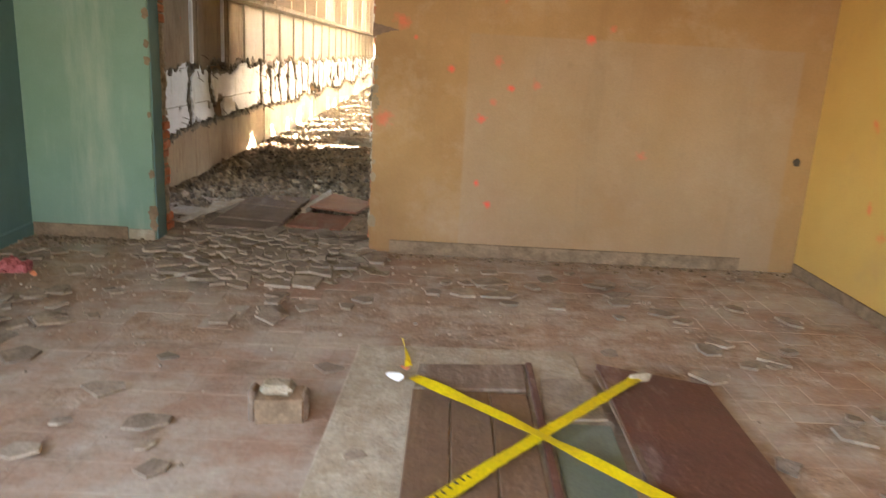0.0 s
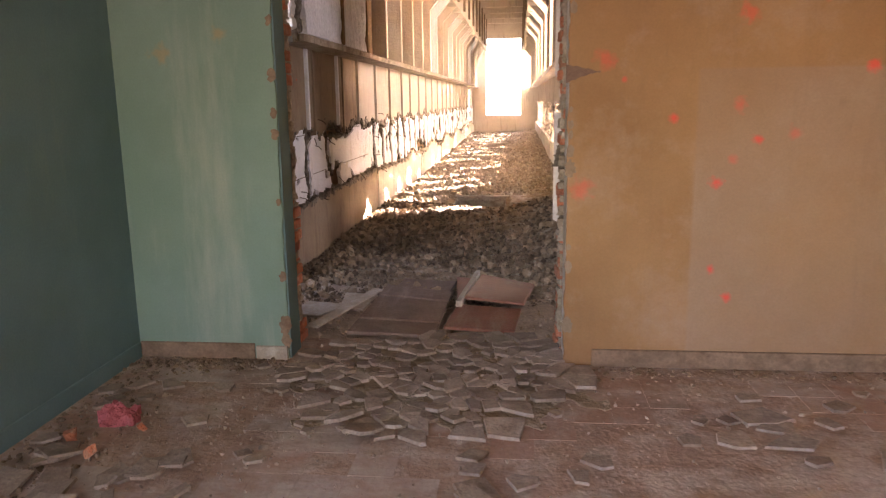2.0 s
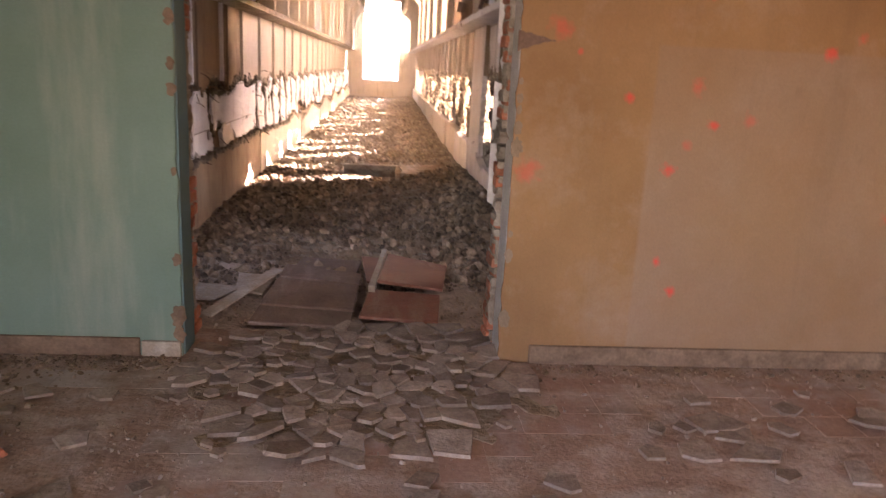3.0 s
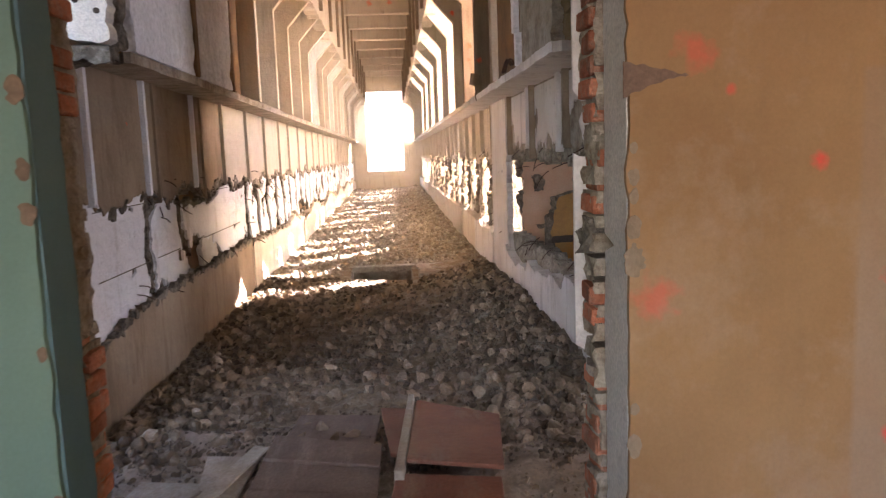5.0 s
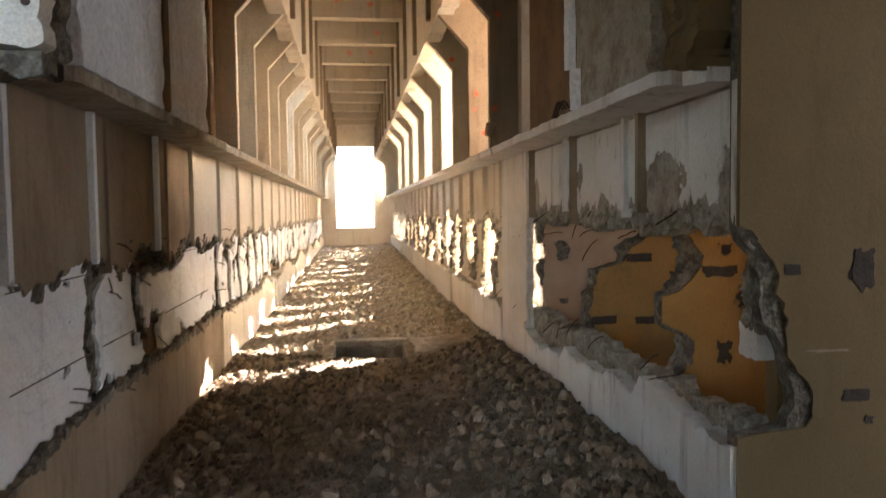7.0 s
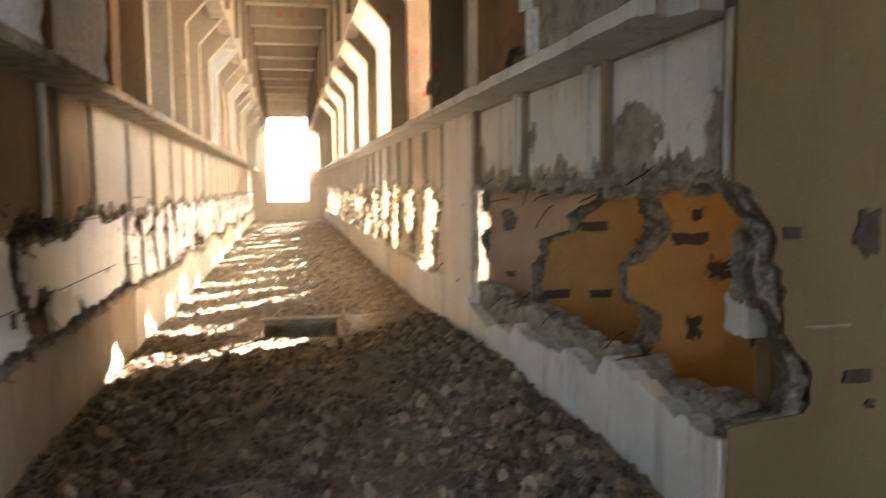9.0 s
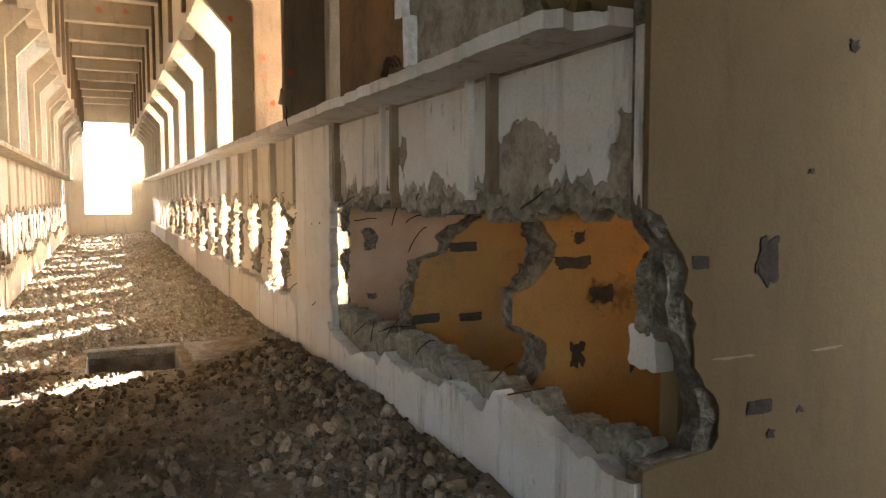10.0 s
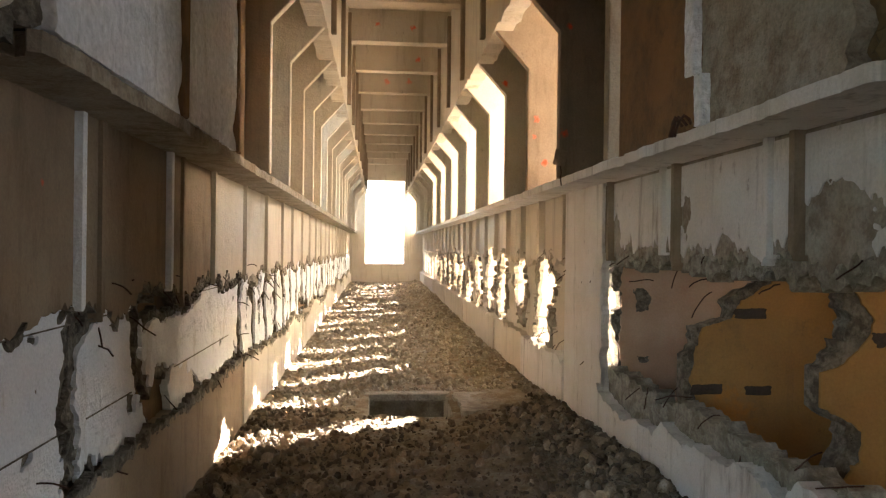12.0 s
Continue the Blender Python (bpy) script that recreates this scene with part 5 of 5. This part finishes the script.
# ---- boards in the lobby ----
def plank(name, corners, z, thick, mat, label, category="board", group="", rise=(0, 0, 0, 0), parent=None):
    bm = bmesh.new()
    low = [bm.verts.new((x, y, z + r)) for (x, y), r in zip(corners, rise)]
    top = [bm.verts.new((x, y, z + r + thick)) for (x, y), r in zip(corners, rise)]
    bm.faces.new(low[::-1]), bm.faces.new(top)
    for i in range(4):
        j = (i + 1) % 4
        bm.faces.new((low[i], low[j], top[j], top[i]))
    bmesh.ops.recalc_face_normals(bm, faces=bm.faces)
    bmesh.ops.bevel(bm, geom=list(bm.edges), offset=min(0.004, thick / 4), segments=1, affect="EDGES")
    ob = part(name, bm, mat, parent, label)
    return ob if parent else tagged(ob, label, category, group)


leaf = tagged(new("door_panel"), "weathered dark boards of a fallen door leaf lying on rubble", "door panel")
for n in range(4):
    t0, t1 = n / 4 + 0.006, (n + 1) / 4 - 0.006
    a, b, c, d = (-2.03, 6.20), (-1.43, 6.15), (-1.40, 7.28), (-1.97, 7.50)
    mixp = lambda p, q, t: (p[0] + (q[0] - p[0]) * t, p[1] + (q[1] - p[1]) * t)
    plank("board", (mixp(a, d, t0), mixp(b, c, t0), mixp(b, c, t1), mixp(a, d, t1)), 0.012 + 0.006 * (n % 2), 0.024, M["wood_dark"], "", parent=leaf)
red = tagged(new("cabinet_panel"), "red-brown panelled board with a raised side rail", "panel")
plank("panel", ((-1.28, 6.98), (-0.83, 6.88), (-0.73, 7.75), (-1.20, 8.02)), 0.03, 0.022, M["wood_red"], "", rise=(0.03, 0.01, -0.06, -0.04), parent=red)
plank("rail", ((-1.34, 6.86), (-1.295, 6.85), (-1.215, 8.02), (-1.25, 8.03)), 0.025, 0.055, M["pale_board"], "pale worn rail", rise=(0, 0, -0.03, -0.03), parent=red)
plank("loose_board", ((-1.385, 6.36), (-0.90, 6.27), (-0.85, 6.83), (-1.33, 6.93)), 0.012, 0.022, M["wood_red"], "red-brown board, dusty and split, on the rubble")
plank("loose_board", ((-1.36, 7.25), (-1.27, 7.2), (-1.22, 7.9), (-1.42, 7.95)), -0.02, 0.02, M["wood_red"], "narrow brown board between larger boards")
plank("loose_board", ((-1.95, 7.56), (-1.45, 7.45), (-1.42, 7.9), (-1.9, 7.98)), -0.05, 0.022, M["wood_dark"], "grey-brown board end half under rubble")
plank("loose_board", ((-2.35, 6.38), (-2.27, 6.33), (-1.98, 7.32), (-2.06, 7.36)), 0.01, 0.014, M["pale_board"], "pale narrow strip of board", rise=(0, 0, 0.02, 0.02))
plank("loose_board", ((-2.25, 6.95), (-2.05, 6.85), (-2.02, 7.3), (-2.30, 7.35)), -0.01, 0.014, M["pale_board"], "pale dusty scrap of board")
plank("loose_board", ((-2.6, 6.75), (-2.35, 6.72), (-2.2, 7.02), (-2.55, 7.1)), -0.015, 0.012, M["pale_board"], "pale dusty scrap of board on chips")

# ---- boards, pane and barrier tape on the room floor ----
plank("pale_sheet", ((-0.56, 2.0), (0.65, 1.9), (0.68, 3.80), (-0.47, 3.76)), 0.002, 0.022, M["pale_board"], "pale dusty fibre sheet lying on the floor", "sheet")
bb = tagged(new("brown_door"), "brown boarded door leaf lying on the pale sheet", "door panel")
for n in range(3):
    a, b = -0.20 + 0.18 * n, -0.20 + 0.18 * (n + 1) - 0.006
    plank("board", ((a, 1.8), (b, 1.8), (b + 0.03, 3.2), (a + 0.03, 3.2)), 0.027, 0.02, M["board_brown"], "", parent=bb)
plank("head_board", ((-0.165, 3.21), (0.365, 3.24), (0.385, 3.54), (-0.15, 3.48)), 0.027, 0.022, M["wood_dark"], "greyer cross board", parent=bb)
plank("edge_strip", ((0.352, 1.8), (0.385, 1.8), (0.425, 3.55), (0.395, 3.55)), 0.027, 0.03, M["maroon"], "dark edging strip", parent=bb)
plank("green_pane", ((0.40, 1.9), (0.66, 1.9), (0.70, 2.95), (0.43, 2.95)), 0.027, 0.008, M["green_glass"], "dull green pane lying between boards", "pane")
plank("grey_tile", ((0.42, 2.98), (0.70, 3.0), (0.70, 3.42), (0.45, 3.40)), 0.027, 0.012, M["shard"], "grey-brown square tile lying on the sheet", "tile")
plank("maroon_panel", ((0.72, 1.9), (1.27, 1.85), (1.29, 3.41), (0.76, 3.56)), 0.012, 0.03, M["maroon"], "maroon painted panel, scratched and dusty", "panel", rise=(0.0, 0, 0, 0.02))
part("panel_edge", box(0.735, 0.765, 1.92, 3.50, 0.043, 0.052, 0.002), M["wood_dark"], bpy.data.objects["maroon_panel"], "dark worn edge of the panel")


def ribbon(points, width, turns):
    bm = bmesh.new()
    rows = []
    for i, p in enumerate(points):
        a, b = Vector(points[max(0, i - 1)]), Vector(points[min(len(points) - 1, i + 1)])
        t = (b - a).normalized()
        side = t.cross(Vector((0, 0, 1)))
        if side.length < 0.2:
            side = Vector((1, 0, 0))
        side = Matrix.Rotation(turns[i], 3, t) @ side.normalized()
        nrm = side.cross(t).normalized() * 0.0006
        rows.append([bm.verts.new(Vector(p) + side * w + nrm * k) for w, k in ((-width, 1), (width, 1), (width, -1), (-width, -1))])
    for a, b in zip(rows, rows[1:]):
        for k in range(4):
            bm.faces.new((a[k], a[(k + 1) % 4], b[(k + 1) % 4], b[k]))
    bm.faces.new(rows[0][::-1]), bm.faces.new(rows[-1])
    bmesh.ops.recalc_face_normals(bm, faces=bm.faces)
    return bm


def strip(a, b, n, sag, k):
    out, tw = [], []
    for i in range(n + 1):
        t = i / n
        p = Vector(a).lerp(Vector(b), t)
        p.z += sag * math.sin(math.pi * t) + 0.004 * nz(t * 9, 0, 1, k)
        out.append(p)
        tw.append(0.5 * nz(t * 5, 0, 1, k + 3))
    return out, tw


tapes = (((-0.17, 3.27, 0.075), (0.98, 2.12, 0.062), 0.022, 1), ((0.92, 3.385, 0.07), (-0.35, 1.97, 0.055), 0.012, 2))
for a, b, sag, k in tapes:
    p, tw = strip(a, b, 26, sag, k)
    tape = tagged(part("barrier_tape", ribbon(p, 0.030, tw), M["yellow"]), "yellow barrier tape with black print stretched across boards", "tape", "barrier tape")
    if k == 2:
        d = (Vector(b) - Vector(a)).normalized()
        for i in range(11):
            q = Vector(a).lerp(Vector(b), 0.68 + 0.018 * i) + Vector((0, 0, 0.024 + 0.004 * math.sin(i)))
            bar = part("print", box(-0.004, 0.004, -0.011, 0.011, -0.0008, 0.0012), M["black"], tape)
            bar.matrix_basis = Matrix.Translation(q) @ Matrix.Rotation(math.atan2(d.y, d.x), 4, "Z")
pts = [(-0.20, 3.44, 0.05), (-0.205, 3.45, 0.09), (-0.22, 3.46, 0.14), (-0.235, 3.47, 0.185)]
tagged(part("tape_end", ribbon(pts, 0.022, [0, 0.3, 0.6, 0.9]), M["yellow"]), "loose end of yellow tape sticking up", "tape", "barrier tape")
for (x, y, z), s, m in (((-0.25, 3.33, 0.045), 0.055, "white"), ((0.95, 3.41, 0.065), 0.07, "pale_board"), ((-0.21, 3.45, 0.04), 0.03, "brick")):
    vs, fs = FINE[3]
    me = bpy.data.meshes.new("plaster_lump")
    me.from_pydata((vs * np.array([1.1, 0.7, 0.55]) * s).tolist(), [], fs.tolist())
    ob = part("plaster_lump", me, M[m])
    ob.location, ob.rotation_euler = (x, y, z), (0, 0, 0.5 * x)
    tagged(ob, "lump of plaster weighing down the tape", "lump", "plaster lumps")
lump = tagged(new("brick_block"), "broken hollow brick standing on the dusty floor", "brick")
lump.location = (-0.73, 2.95, 0)
blk = brick_mesh(0.20, 0.13, 0.12, 9)
blk.materials.clear()
part("block", blk, M["skirt"], lump).matrix_basis = pose(0, 0, 0.06, 6, 0, 8)
part("mortar", rock := mesh_of(box(-0.08, 0.06, -0.05, 0.06, 0.115, 0.165, 0.02), "mortar"), M["mortar"], lump, "pale mortar crust")
part("side_crust", mesh_of(box(-0.125, -0.095, -0.06, 0.03, 0.0, 0.15, 0.01), "crust"), M["wood_dark"], lump, "dark crust")
part("side_crust", mesh_of(box(0.095, 0.12, -0.03, 0.05, 0.0, 0.13, 0.01), "crust"), M["wood_dark"], lump, "dark crust")
plank("orange_board", ((-0.95, 1.7), (-0.62, 1.75), (-0.66, 2.22), (-0.9, 2.2)), 0.002, 0.02, M["wood_red"], "small orange-brown board on the floor")

# a tin cup and a rag on the ledge
cup = tagged(new("rusty_can"), "small rusty can hanging at the ledge", "can")
cup.location = (-0.31, 12.2, LB + 0.16)
bm = bmesh.new()
bmesh.ops.create_cone(bm, segments=16, radius1=0.05, radius2=0.055, depth=0.13, cap_ends=False)
bmesh.ops.solidify(bm, geom=bm.faces[:], thickness=0.004)
part("body", bm, M["brown"], cup).matrix_basis = pose(0, 0, 0, 14, 10, 0)
part("wire", rod([(0.0, 0, -0.05), (0.01, 0, -0.12), (0.0, -0.01, -0.17), (0.012, 0, -0.24)], 0.006), M["rust"], cup)
for n in range(3):
    p = [(-0.28 - 0.01 * n, 9.62 + 0.03 * n, LB + 0.02)]
    for i in range(5):
        p.append((p[-1][0] - 0.015, p[-1][1] + 0.02 * math.sin(i + n), p[-1][2] - 0.012 * i + 0.03 * (i < 2)))
    tagged(part("steel_rod", rod(p, 0.008), M["rust"]), "thick bent rusty rod on the ledge edge", "rod", "reinforcing rods")
